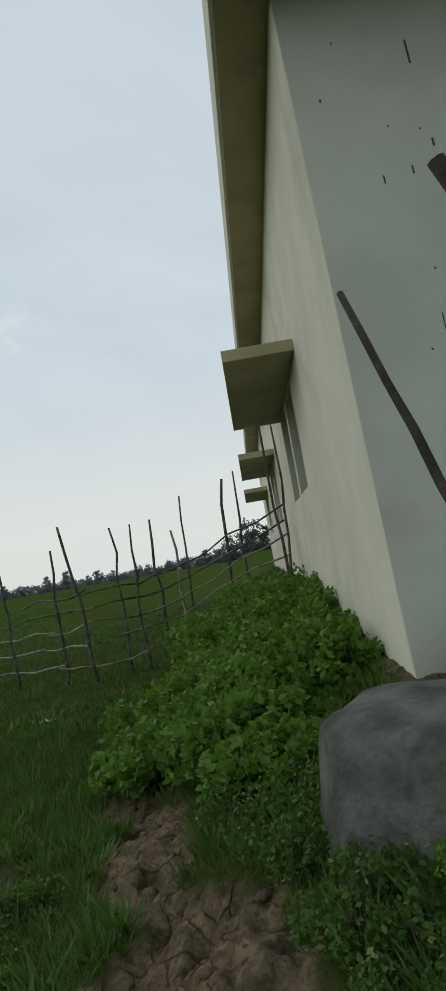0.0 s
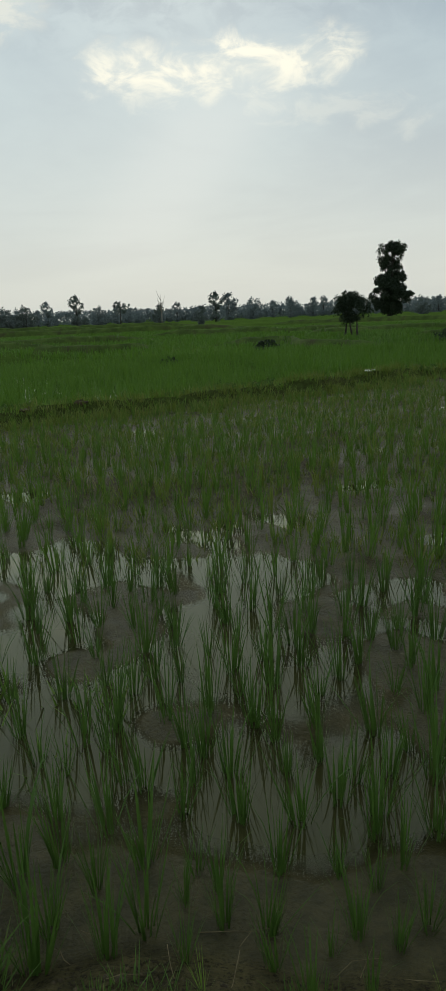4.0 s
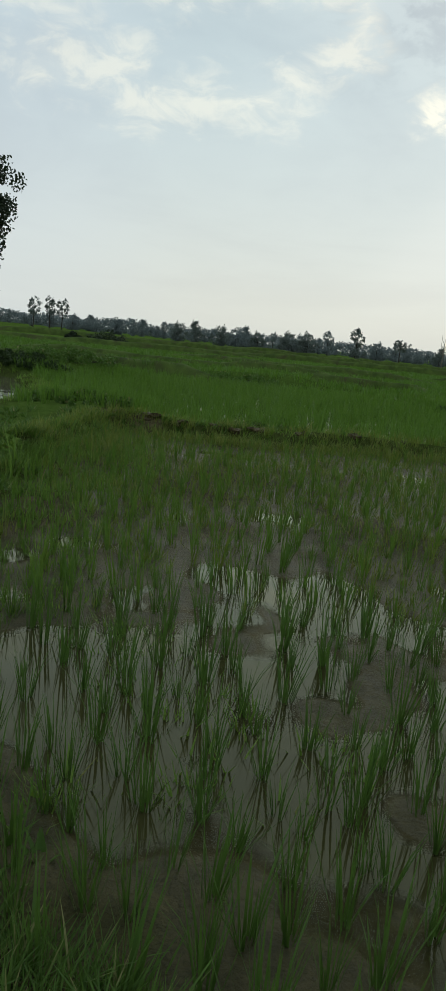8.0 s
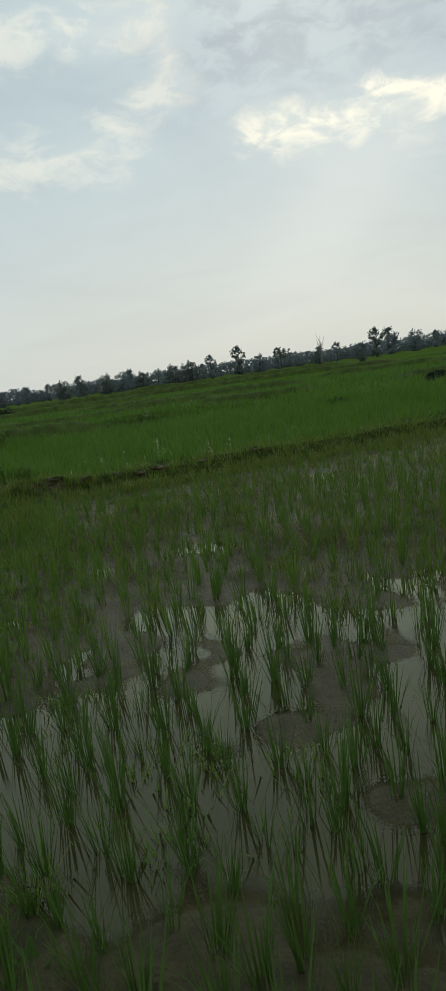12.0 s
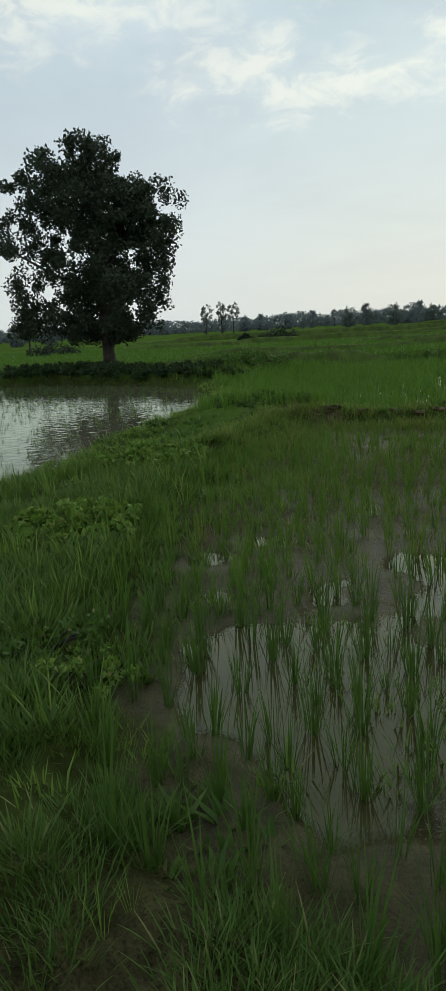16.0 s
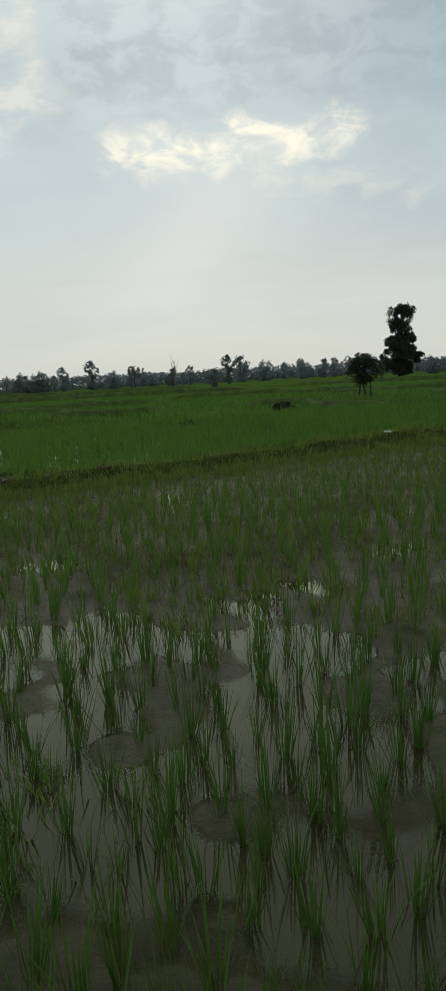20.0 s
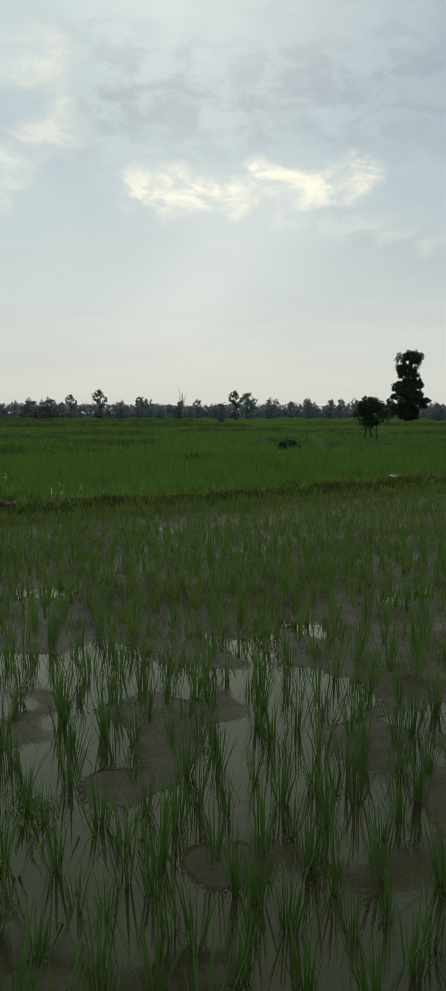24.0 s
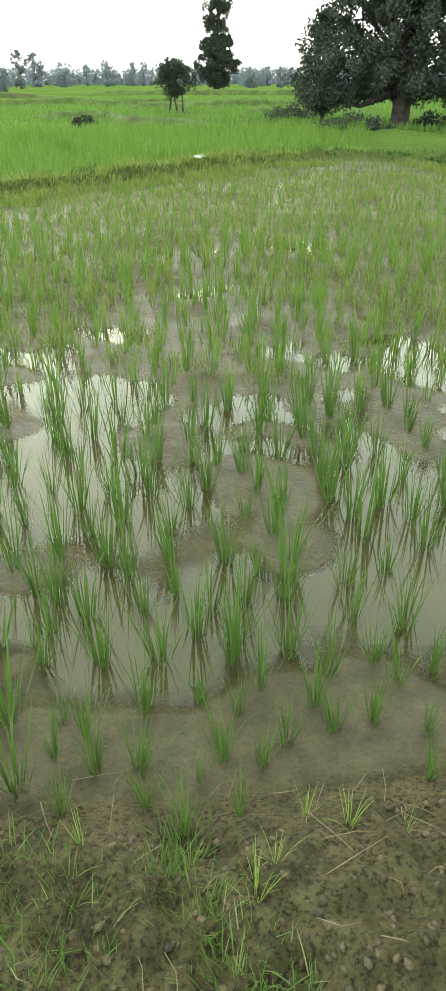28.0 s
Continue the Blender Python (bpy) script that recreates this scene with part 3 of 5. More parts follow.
def scattered(name, variants, places, mat, label, category, smooth=False):
    """Many tufts joined into one stuff object. places: rows of x, y, z, turn, size."""
    vs, fs, off = [], [], 0
    which = RNG.integers(0, len(variants), len(places))
    for k, (v, f) in enumerate(variants):
        p = places[which == k]
        if not len(p):
            continue
        c, s = np.cos(p[:, 3])[:, None], np.sin(p[:, 3])[:, None]
        x = (v[None, :, 0] * c - v[None, :, 1] * s) * p[:, 4:5] + p[:, 0:1]
        y = (v[None, :, 0] * s + v[None, :, 1] * c) * p[:, 4:5] + p[:, 1:2]
        z = v[None, :, 2] * p[:, 4:5] + p[:, 2:3]
        vs.append(np.stack([x, y, z], -1).reshape(-1, 3))
        fs.append((f[None] + (np.arange(len(p)) * len(v))[:, None, None]).reshape(-1, f.shape[1]) + off)
        off += len(p) * len(v)
    me = fast_mesh(name, np.concatenate(vs), np.concatenate(fs), mat, smooth)
    return tagged(new(name, me), label, category, kind="stuff")


# rice seedlings: the nearest placed to fit the camera's view, the rest in loose lines
NEAR = [(-0.18, 2.20), (-0.29, 2.86), (-0.25, 2.02), (-0.30, 2.26), (-0.40, 2.93), (-0.31, 1.77), (-0.49, 2.60), (-0.66, 3.37), (-0.52, 2.37), (-0.51, 1.94), 
        (-0.72, 2.56), (-0.68, 2.28), (-0.44, 1.45), (-0.86, 2.71), (-0.53, 1.63), (-0.63, 1.85), (-1.04, 2.84), (-0.96, 2.48), (-0.69, 1.75), (-0.83, 2.08), 
        (-0.79, 1.98), (-1.37, 3.29), (-1.11, 2.65), (-0.67, 1.57), (-0.79, 1.78), (-1.00, 2.24), (-1.61, 3.57), (-1.26, 2.67), (-1.19, 2.39), (-0.96, 1.93), 
        (-0.74, 1.47), (-1.30, 2.49), (-0.88, 1.66), (-1.85, 3.48), (-0.83, 1.51), (-1.45, 2.55), (-1.55, 2.66), (-0.81, 1.34), (-1.76, 2.90), (-1.02, 1.65), 
        (-1.91, 3.01), (-1.26, 1.97), (-1.32, 2.07), (-1.19, 1.85)]
NEAR += [(-0.82, 1.24), (-1.57, 2.35), (-1.48, 2.17), (-1.00, 1.46), (-1.36, 1.93), (-0.74, 1.05), (-2.17, 3.05), (-1.76, 2.43), (-2.11, 2.90), (-1.30, 1.76), 
        (-0.99, 1.34), (-1.13, 1.50), (-1.66, 2.21), (-1.20, 1.59), (-1.91, 2.51), (-0.91, 1.19), (-1.51, 1.91), (-1.36, 1.65), (-2.06, 2.50), (-0.92, 1.10), 
        (-1.09, 1.30), (-1.94, 2.30), (-2.39, 2.79), (-1.32, 1.53), (-0.81, 0.93), (-2.15, 2.42), (-1.52, 1.64), (-1.83, 1.94), (-1.32, 1.36), (-2.31, 2.34), 
        (-2.08, 2.08), (-0.95, 0.94), (-2.93, 2.89), (-1.20, 1.18), (-1.53, 1.49), (-2.26, 2.18), (-1.06, 1.02), (-1.72, 1.60), (-2.02, 1.85), (-3.04, 2.73), 
        (-2.24, 1.98), (-1.85, 1.60), (-1.45, 1.23), (-2.75, 2.31)]
NEAR += [(-2.06, 1.70), (-1.15, 0.94), (-1.65, 1.34), (-2.53, 2.04), (-1.25, 1.00), (-2.25, 1.80), (-2.69, 2.10), (-1.81, 1.34), (-2.45, 1.81), (-1.35, 0.99), 
        (-1.07, 0.77), (-1.69, 1.21), (-1.27, 0.90), (-1.58, 1.10), (-1.91, 1.32), (-2.31, 1.57), (-2.60, 1.73), (-2.83, 1.86), (-2.09, 1.35), (-2.43, 1.50), 
        (-1.25, 0.77), (-1.78, 1.07), (-1.48, 0.89), (-2.69, 1.61), (-2.34, 1.35), (-1.87, 1.04), (-2.17, 1.18), (-1.22, 0.64), (-2.07, 1.09), (-1.68, 0.87), 
        (-1.46, 0.73), (-2.37, 1.13), (-2.18, 1.04), (-3.01, 1.40), (-2.05, 0.90), (-2.53, 1.11), (-1.64, 0.70), (-1.83, 0.77), (-1.41, 0.57), (-2.91, 1.14), 
        (-2.14, 0.84), (-1.31, 0.49), (-2.36, 0.86), (-1.64, 0.57)]
NEAR += [(-2.67, 0.93), (-2.01, 0.66), (-2.81, 0.91), (-1.79, 0.52), (-1.48, 0.42), (-2.38, 0.66), (-1.59, 0.44), (-2.77, 0.70), (-3.00, 0.67), (-1.93, 0.43), 
        (-2.66, 0.48), (-2.25, 0.39), (-1.77, 0.28), (-1.51, 0.23), (-2.43, 0.35), (-3.24, 0.46), (-1.99, 0.23), (-2.90, 0.33), (-2.68, 0.28), (-1.82, 0.17), 
        (-3.09, 0.26), (-2.17, 0.14), (-2.45, 0.15), (-2.65, 0.11), (-2.27, 0.07), (-1.62, 0.03), (-3.02, 0.01), (-2.50, 0.00), (-1.82, -0.02), (-2.00, -0.03), 
        (-2.13, -0.03), (-2.73, -0.12), (-2.27, -0.11), (-2.51, -0.20), (-2.64, -0.23), (-1.73, -0.17), (-3.52, -0.35), (-2.31, -0.23), (-2.94, -0.32), 
        (-2.37, -0.33), (-3.25, -0.51), (-2.98, -0.47), (-1.92, -0.32), (-2.50, -0.53), (-2.00, -0.45)]
rice_at = [np.array(p) for p in NEAR]


def fill_rice(lo, hi, tries, gap_near, gap_far, seed):
    rng = np.random.default_rng(seed)
    cand = rng.uniform(lo, hi, (tries, 2))
    d = signed(cand[:, 0], cand[:, 1], PADDY)
    cand = cand[(d < np.where((cand[:, 0] < -1.9) & (cand[:, 1] < 1.2), 0.05, -0.1)) & (np.hypot(cand[:, 0] + 0.9, cand[:, 1] - 0.9) > 0.6)]
    bearing = np.degrees(np.arctan2(-cand[:, 0], cand[:, 1]))
    cand = cand[(np.hypot(cand[:, 0], cand[:, 1]) > 2.1) | (bearing < 12)]
    cell = {}
    for p in rice_at:
        cell.setdefault((int(p[0] // 0.4), int(p[1] // 0.4)), []).append(p)
    for p in cand:
        r = math.hypot(*p)
        gap = gap_near + (gap_far - gap_near) * min(1.0, max(0.0, r - 2.6) / 2.4)
        i, j = int(p[0] // 0.4), int(p[1] // 0.4)
        if all(math.hypot(p[0] - q[0], p[1] - q[1]) > gap for a in (i - 1, i, i + 1) for b in (j - 1, j, j + 1) for q in cell.get((a, b), ())):
            cell.setdefault((i, j), []).append(p)
            rice_at.append(p)


fill_rice((-12.4, -0.8), (1.0, 15.7), 110000, 0.18, 0.165, 3)
rng = np.random.default_rng(11)
rice_tufts = [rice_arrays(rng, int(rng.integers(15, 26)), rng.uniform(0.24, 0.32)) for _ in range(18)]
rice_meshes = [fast_mesh("rice_seedling", v, f, M_RICE, False) for v, f in rice_tufts]
order = sorted(range(len(rice_at)), key=lambda k: math.hypot(*rice_at[k]))
rest = []
rice_xy = np.array(rice_at)
rice_z, rice_rim = terrain(rice_xy[:, 0], rice_xy[:, 1])[0], -signed(rice_xy[:, 0], rice_xy[:, 1], PADDY)
for rank, k in enumerate(order):
    x, y = rice_at[k]
    r = math.hypot(x, y)
    rim = float(rice_rim[k])
    size = random.uniform(0.7, 1.25) * (1.0 if y < 0.62 * -x or r > 2.7 else 0.55 + 0.45 * min(1, max(0.0, rim) / 1.0)) * (1 - 0.35 * max(0, min(1, (r - 8) / 3)))
    z = float(rice_z[k])
    turn = random.uniform(0, 6.283)
    if rank < 300:
        ob = new("rice_seedling", rice_meshes[rank % 18])
        ob.matrix_world = Matrix.Translation((x, y, z)) @ Matrix.Rotation(turn, 4, "Z") @ Matrix.Diagonal((size, size, size, 1))
        tagged(ob, "small tuft of green rice blades standing in shallow mud" if size < 0.8 else "tall tuft of slender green rice blades standing in muddy water", "rice plant", "rice seedlings in the paddy")
    else:
        rest.append((x, y, z, turn, size))
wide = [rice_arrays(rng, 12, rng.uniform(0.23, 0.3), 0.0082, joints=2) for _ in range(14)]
scattered("rice_field", wide, np.array(rest), M_RICELIT, "rows of young green rice standing in the flooded paddy", "rice")

# denser crop on the fields beyond
def sector(count, r0, r1, a0, a1, seed):
    g = np.random.default_rng(seed)
    a = np.radians(g.uniform(a0, a1, count))
    r = np.sqrt(g.uniform(r0 * r0, r1 * r1, count))
    return -np.sin(a) * r, np.cos(a) * r, g


def strew(name, variants, count, r0, r1, a0, a1, seed, mat, label, category, keep, size=(0.8, 1.25)):
    x, y, g = sector(count, r0, r1, a0, a1, seed)
    z, mud, field, dryz = terrain(x, y)
    ok = keep(x, y, z, mud, field, dryz)
    x, y, z = x[ok], y[ok], z[ok]
    return scattered(name, variants, np.stack([x, y, z, g.uniform(0, 6.283, len(x)), g.uniform(*size, len(x))], 1), mat, label, category)


crop = [tuft_arrays(rng, 7, 0.34, 0.016, 0.35, 0.05, joints=2) for _ in range(6)]
strew("crop_near", crop, 8200, 12.3, 26, 30, 96, 21, M_FIELD, "dense bright green young rice on the next field", "rice", lambda x, y, z, m, f, d: (f > 0.5) & (z < 0.3) & (np.hypot(x + 25.5, y + 4.0) > 5.0))
crop2 = [tuft_arrays(rng, 6, 0.28, 0.04, 0.5, 0.2, joints=2) for _ in range(6)]
strew("crop_far", crop2, 22000, 24, 75, 12, 112, 22, M_FIELD, "green rice fields reaching to the tree line", "rice", lambda x, y, z, m, f, d: (f > 0.5) & (m < 0.3), (0.8, 1.2))

# grass on the bunds and banks
turf = [tuft_arrays(rng, 9, 0.075, 0.0055, 1.3, 0.06, joints=2) for _ in range(8)]
tall = [tuft_arrays(rng, 7, 0.26, 0.007, 0.7, 0.03) for _ in range(6)]
sedge = [tuft_arrays(rng, 8, 0.11, 0.0055, 0.8, 0.04) for _ in range(6)]
under = [tuft_arrays(rng, 5, 0.095, 0.0095, 1.2, 0.07, joints=2) for _ in range(6)]
def left_edge(x, y, z, m, f, d):
    q = signed(x, y, PADDY)
    return (q > -0.95) & (q < 0.3) & (y < 1.4) & (x < -1.8) & (wavy(x, y, 0.3) > np.where(np.hypot(x, y) < 4, 0.55, 0.25))
strew("edge_weed", under, 9000, 2.2, 13, 60, 112, 42, M_SEDGE, "low green weeds creeping from the bund into the paddy", "weeds", lambda x, y, z, m, f, d: (signed(x, y, PADDY) > -1.5) & (signed(x, y, PADDY) < 0.3) & (y < 1.6) & (x < -1.8) & (wavy(x, y, 0.35) > 0.42), (0.5, 1.2))
strew("edge_grass", sedge, 5200, 1.5, 13, 60, 112, 35, M_EDGE, "wild grass crowding the muddy edge of the paddy", "grass", left_edge, (0.4, 1.05))
def far_rim(x, y, z, m, f, d):
    q = signed(x, y, PADDY)
    return (q > -0.7) & (q < 0.5) & ((x < -8.9) | (y > 10)) & (wavy(x, y, 0.6) > 0.2)
rim_grass = [tuft_arrays(rng, 9, 0.15, 0.011, 0.7, 0.06, joints=2) for _ in range(6)]
def among_rice(x, y, z, m, f, d):
    r = np.hypot(x, y)
    return (signed(x, y, PADDY) < -0.1) & (wavy(x, y, 0.8) * 0.55 + wavy(x, y, 0.25) * 0.45 + 0.5 * step(r, 4.6, 10.0) > 0.55)
strew("paddy_weed", under, 20000, 4.3, 15.5, -5, 92, 41, M_RIMGRASS, "short yellow green weeds on the drier mud between the rice", "weeds", among_rice, (0.5, 1.3))
strew("rim_grass", rim_grass, 14000, 8.5, 17, -8, 92, 38, M_RIMGRASS, "yellowish grass along the far edge of the paddy", "grass", far_rim, (0.6, 1.3))
grassy = lambda x, y, z, m, f, d: (m < 0.35) & (d < 0.4) & (f < 0.6) & (z > 0.02)
turf0 = [tuft_arrays(rng, 7, 0.065, 0.0032, 1.3, 0.06) for _ in range(8)]
def foot(x, y, z, m, f, d):
    patch = np.exp(-((x + 0.84) ** 2 / 0.06 + (y - 0.5) ** 2 / 0.026)) * (wavy(x, y, 0.09) * 0.7 + 0.65)
    return (d < 0.4) & (signed(x, y, PADDY) > 0.04) & ((patch > 0.42) | (wavy(x, y, 0.21) > 0.86)) & (np.hypot(x, y) > 0.4)
strew("foot_grass", turf0, 5000, 0.4, 1.9, -10, 112, 30, M_GRASS, "thin creeping grass on the trodden bund", "grass", foot, (0.4, 0.85))
strew("bund_grass", turf, 17000, 0.7, 8, -46, 30, 31, M_GRASS, "short matted dark green grass on the earth bund", "grass", grassy, (0.5, 1.2))
short = [tuft_arrays(rng, 9, 0.085, 0.0052, 1.25, 0.06) for _ in range(8)]
def patchy(x, y, z, m, f, d):
    return (d < 0.4) & (f < 0.6) & (z > 0.02) & (signed(x, y, PADDY) > 0.02) & (np.hypot(x, y) > 0.9 + 1.1 * wavy(x, y, 0.4)) & (wavy(x, y, 0.33) > np.where(np.hypot(x, y) < 2.6, 0.8, 0.3))
strew("sedge_grass", short, 21000, 0.9, 9, 60, 112, 36, M_EDGE, "dense yellowish green grass on the bund", "grass", patchy, (0.6, 1.8))
mat_grass = [tuft_arrays(rng, 8, 0.06, 0.004, 1.5, 0.07) for _ in range(6)]
strew("mat_grass", mat_grass, 5200, 1.0, 3.2, 66, 112, 39, M_GRASS, "low dark green matted weeds on the bund", "grass", lambda x, y, z, m, f, d: (signed(x, y, PADDY) > -0.05) & (wavy(x, y, 0.28) > 0.38), (0.5, 1.6))
strew("tall_grass", tall, 700, 1.0, 8, -46, 30, 32, M_GRASS, "taller seeding grass on the bund", "grass", grassy, (0.45, 0.9))
strew("tall_sedge", tall, 420, 2.6, 9, 70, 112, 37, M_SEDGE, "taller pale grass on the bund", "grass", grassy, (0.6, 1.3))
turf2 = [tuft_arrays(rng, 9, 0.095, 0.012, 1.3, 0.1, joints=2) for _ in range(6)]
strew("bank_grass", turf2, 19000, 7, 26, 30, 112, 33, M_SEDGE, "rough green grass along the field banks", "grass", grassy, (0.6, 1.3))
strew("yard_grass", turf2, 9000, 7, 26, -32, 30, 40, M_GRASS, "rough dark green grass by the fence", "grass", grassy, (0.6, 1.3))
turf3 = [tuft_arrays(rng, 8, 0.2, 0.04, 0.9, 0.3, joints=2) for _ in range(5)]
strew("meadow_grass", turf3, 9000, 24, 70, -10, 45, 34, M_GRASS, "grazed grass round the trees", "grass", lambda x, y, z, m, f, d: m < 0.3, (0.6, 1.2))


rosette = [tuft_arrays(rng, 7, 0.07, 0.026, 1.5, 0.03, joints=2) for _ in range(6)]
strew("leafy_weed", rosette, 4200, 1.2, 9, -46, 8, 43, M_EDGE, "broad leaved weeds among the grass by the path", "weeds", lambda x, y, z, m, f, d: (m < 0.5) & (d < 0.35) & (wavy(x, y, 0.5) > 0.45), (0.5, 1.5))
strew("bund_weed", rosette, 5000, 1.6, 12, 74, 112, 44, M_GRASS, "broad leaved weeds matted over the bund", "weeds", lambda x, y, z, m, f, d: (signed(x, y, PADDY) > -0.35) & (z > 0.0) & (wavy(x, y, 0.45) > 0.4), (0.4, 1.3))


def part(name, me, parent, label=""):
    ob = new(name, me)
    ob.parent = parent
    if label:
        ob["label"] = label
    return ob


def thing(name, x, y, z, label, category, group="", turn=0.0):
    ob = new(name)
    ob.empty_display_size = 0.2
    ob.matrix_world = pose(x, y, z, 0, 0, turn)
    return tagged(ob, label, category, group)


def tube(points, radii_, sides=8, mat=None, name="limb"):
    """A tapering tube along points."""
    vs, fs = [], []
    P = [Vector(p) for p in points]
    for k, p in enumerate(P):
        d = (P[min(k + 1, len(P) - 1)] - P[max(k - 1, 0)]).normalized()
        a = d.orthogonal().normalized()
        b_ = d.cross(a)
        for s in range(sides):
            t = 2 * math.pi * s / sides
            vs.append(p + (a * math.cos(t) + b_ * math.sin(t)) * radii_[k])
    for k in range(len(P) - 1):
        for s in range(sides):
            fs.append((k * sides + s, k * sides + (s + 1) % sides, (k + 1) * sides + (s + 1) % sides, (k + 1) * sides + s))
    fs.append(tuple(range(sides))[::-1])
    fs.append(tuple(range((len(P) - 1) * sides, len(P) * sides)))
    return mesh_of(name, [tuple(v) for v in vs], fs, mat)


def leaf_cloud(g, centres, radii_, per, size, mat, name="crown"):
    """Leaves strewn round clump centres: small folded quads at all angles."""
    c = np.repeat(centres, per, axis=0)
    r = np.repeat(radii_, per)[:, None]
    n_ = len(c)
    dirs = g.normal(size=(n_, 3))
    dirs /= np.linalg.norm(dirs, axis=1)[:, None]
    pos = c + dirs * r * (g.random((n_, 1)) ** 0.45)
    a = g.normal(size=(n_, 3))
    a /= np.linalg.norm(a, axis=1)[:, None]
    b_ = np.cross(a, g.normal(size=(n_, 3)))
    b_ /= np.linalg.norm(b_, axis=1)[:, None]
    s = size * g.uniform(0.6, 1.3, (n_, 1))
    vs = np.stack([pos - a * s * 0.5, pos + b_ * s * 0.3, pos + a * s * 0.5, pos - b_ * s * 0.3], 1).reshape(-1, 3)
    fs = np.arange(n_ * 4).reshape(-1, 4)
    return fast_mesh(name, vs, fs, mat, False)


def tree(name, label, x, y, height, profile, seed, trunk_h, trunk_r, leaf=0.2, clumps=150, per=55, clump_r=0.55, lean=(0, 0), shift=(0, 0), limbs=9, z=None, mat=None, stems=1, lobes=26):
    """profile: (share of height, half width in metres) from the crown's foot to its top."""
    g = np.random.default_rng(seed)
    z = ground_z(x, y) if z is None else z
    t = thing(name, x, y, z - 0.05, label, "tree")
    hs, ws = zip(*profile)
    cents, rads, boughs = [], [], []
    while len(boughs) < lobes:
        f = g.uniform(hs[0], hs[-1])
        half = np.interp(f, hs, ws)
        if g.random() > half / max(ws):
            continue
        a, rr = g.uniform(0, 6.283), half * g.uniform(0.2, 0.85)
        boughs.append((math.cos(a) * rr, math.sin(a) * rr, f * height, max(half * 0.36, 0.3) * g.uniform(0.7, 1.25)))
    for k in range(clumps):
        v = g.normal(size=3)
        if k % 5 < 2:
            f = g.uniform(hs[0], hs[-1])
            half = np.interp(f, hs, ws) * 0.95
            a, rr = g.uniform(0, 6.283), half * g.random() ** 0.55
            b_, v = (math.cos(a) * rr, math.sin(a) * rr, f * height, 0), v * 0
        else:
            b_ = boughs[k % lobes]
            v = v / np.linalg.norm(v) * b_[3] * g.random() ** 0.4
        hz = min(max(b_[2] + v[2] * 0.75, hs[0] * height), height)
        f = hz / height
        cents.append((b_[0] + v[0] + lean[0] * f + shift[0], b_[1] + v[1] + lean[1] * f + shift[1], hz))
        rads.append(clump_r * g.uniform(0.6, 1.25))
    cents = np.array(cents)
    for k in range(stems):
        ox = (k - (stems - 1) / 2) * 0.45
        top = height * (0.68 if stems == 1 else 0.5)
        steps_ = [0, 0.08, 0.3, 0.6, 1.0]
        line = [(ox + lean[0] * s * top / height + g.normal(0, 0.03) * s * 3, lean[1] * s * top / height + g.normal(0, 0.03) * s * 3, s * top) for s in steps_]
        part("trunk", tube(line, [trunk_r * q for q in (1.5, 1.05, 0.9, 0.55, 0.12)], 10, M_BARK, "trunk"), t)
    picks = cents[g.choice(len(cents), min(limbs, len(cents)), replace=False)]
    for c in picks:
        b0 = max(trunk_h * 0.8, min(c[2] - 0.6, trunk_h + (c[2] - trunk_h) * g.uniform(0.2, 0.6)))
        base = Vector((lean[0] * b0 / height, lean[1] * b0 / height, b0))
        tip = Vector(c)
        mid = base.lerp(tip, 0.5) + Vector((0, 0, -0.15 * (tip - base).length * g.uniform(0, 1)))
        part("limb", tube([base, mid, tip], [trunk_r * 0.42, trunk_r * 0.28, 0.02], 6, M_BARK), t)
    part("crown", leaf_cloud(g, cents, np.array(rads), per, leaf, mat or M_TREELEAF), t)
    return t


def at(az, dist):
    return -math.sin(radians(az)) * dist, math.cos(radians(az)) * dist


bx, by = at(27.9, 27.5)
tree("tall_tree", "broad conical dark green tree with a thick leaning trunk", bx, by, 7.2,
     [(0.14, 2.5), (0.2, 3.1), (0.31, 3.2), (0.46, 2.55), (0.62, 2.05), (0.77, 1.6), (0.92, 1.0), (1.0, 0.4)], 5, 1.5, 0.3, 0.12, 640, 110, 0.32, (0.3, 0.16), (-0.4, -0.2), 18, lobes=48)
bx, by = at(33.2, 31.0)
tree("low_tree", "low bushy tree with a thin trunk beside a taller one", bx, by, 3.5, [(0.16, 0.9), (0.4, 1.3), (0.7, 1.1), (0.9, 0.6), (1.0, 0.2)], 6, 0.9, 0.08, 0.12, 90, 100, 0.36, limbs=6)
bx, by = at(18.9, 32.5)
tree("round_tree", "rounded dark green tree with several close trunks in the meadow", bx, by, 6.05,
     [(0.16, 0.9), (0.24, 1.7), (0.36, 2.1), (0.48, 2.3), (0.58, 1.7), (0.68, 2.0), (0.82, 1.6), (0.94, 1.0), (1.0, 0.4)], 8, 1.3, 0.19, 0.11, 400, 120, 0.31, (0.3, 0.1), (0.35, 0.12), 14, stems=3, lobes=30)
bx, by = at(20.6, 31.5)
tree("low_tree", "small crooked tree leaning beside a larger one", bx, by, 1.9, [(0.4, 0.6), (0.7, 0.9), (1.0, 0.3)], 9, 0.8, 0.05, 0.14, 24, 45, 0.3, (-0.6, 0), limbs=4)
bx, by = at(40.7, 98.0)
tree("column_tree", "tall narrow dark tree standing alone in the fields", bx, by, 9.3,
     [(0.1, 0.7), (0.2, 1.9), (0.34, 2.6), (0.42, 2.2), (0.5, 2.1), (0.61, 1.9), (0.74, 1.25), (0.82, 1.6), (0.94, 1.8), (1.0, 1.0)], 12, 1.2, 0.35, 0.22, 420, 100, 0.44, limbs=8)
bx, by = at(43.4, 40.0)
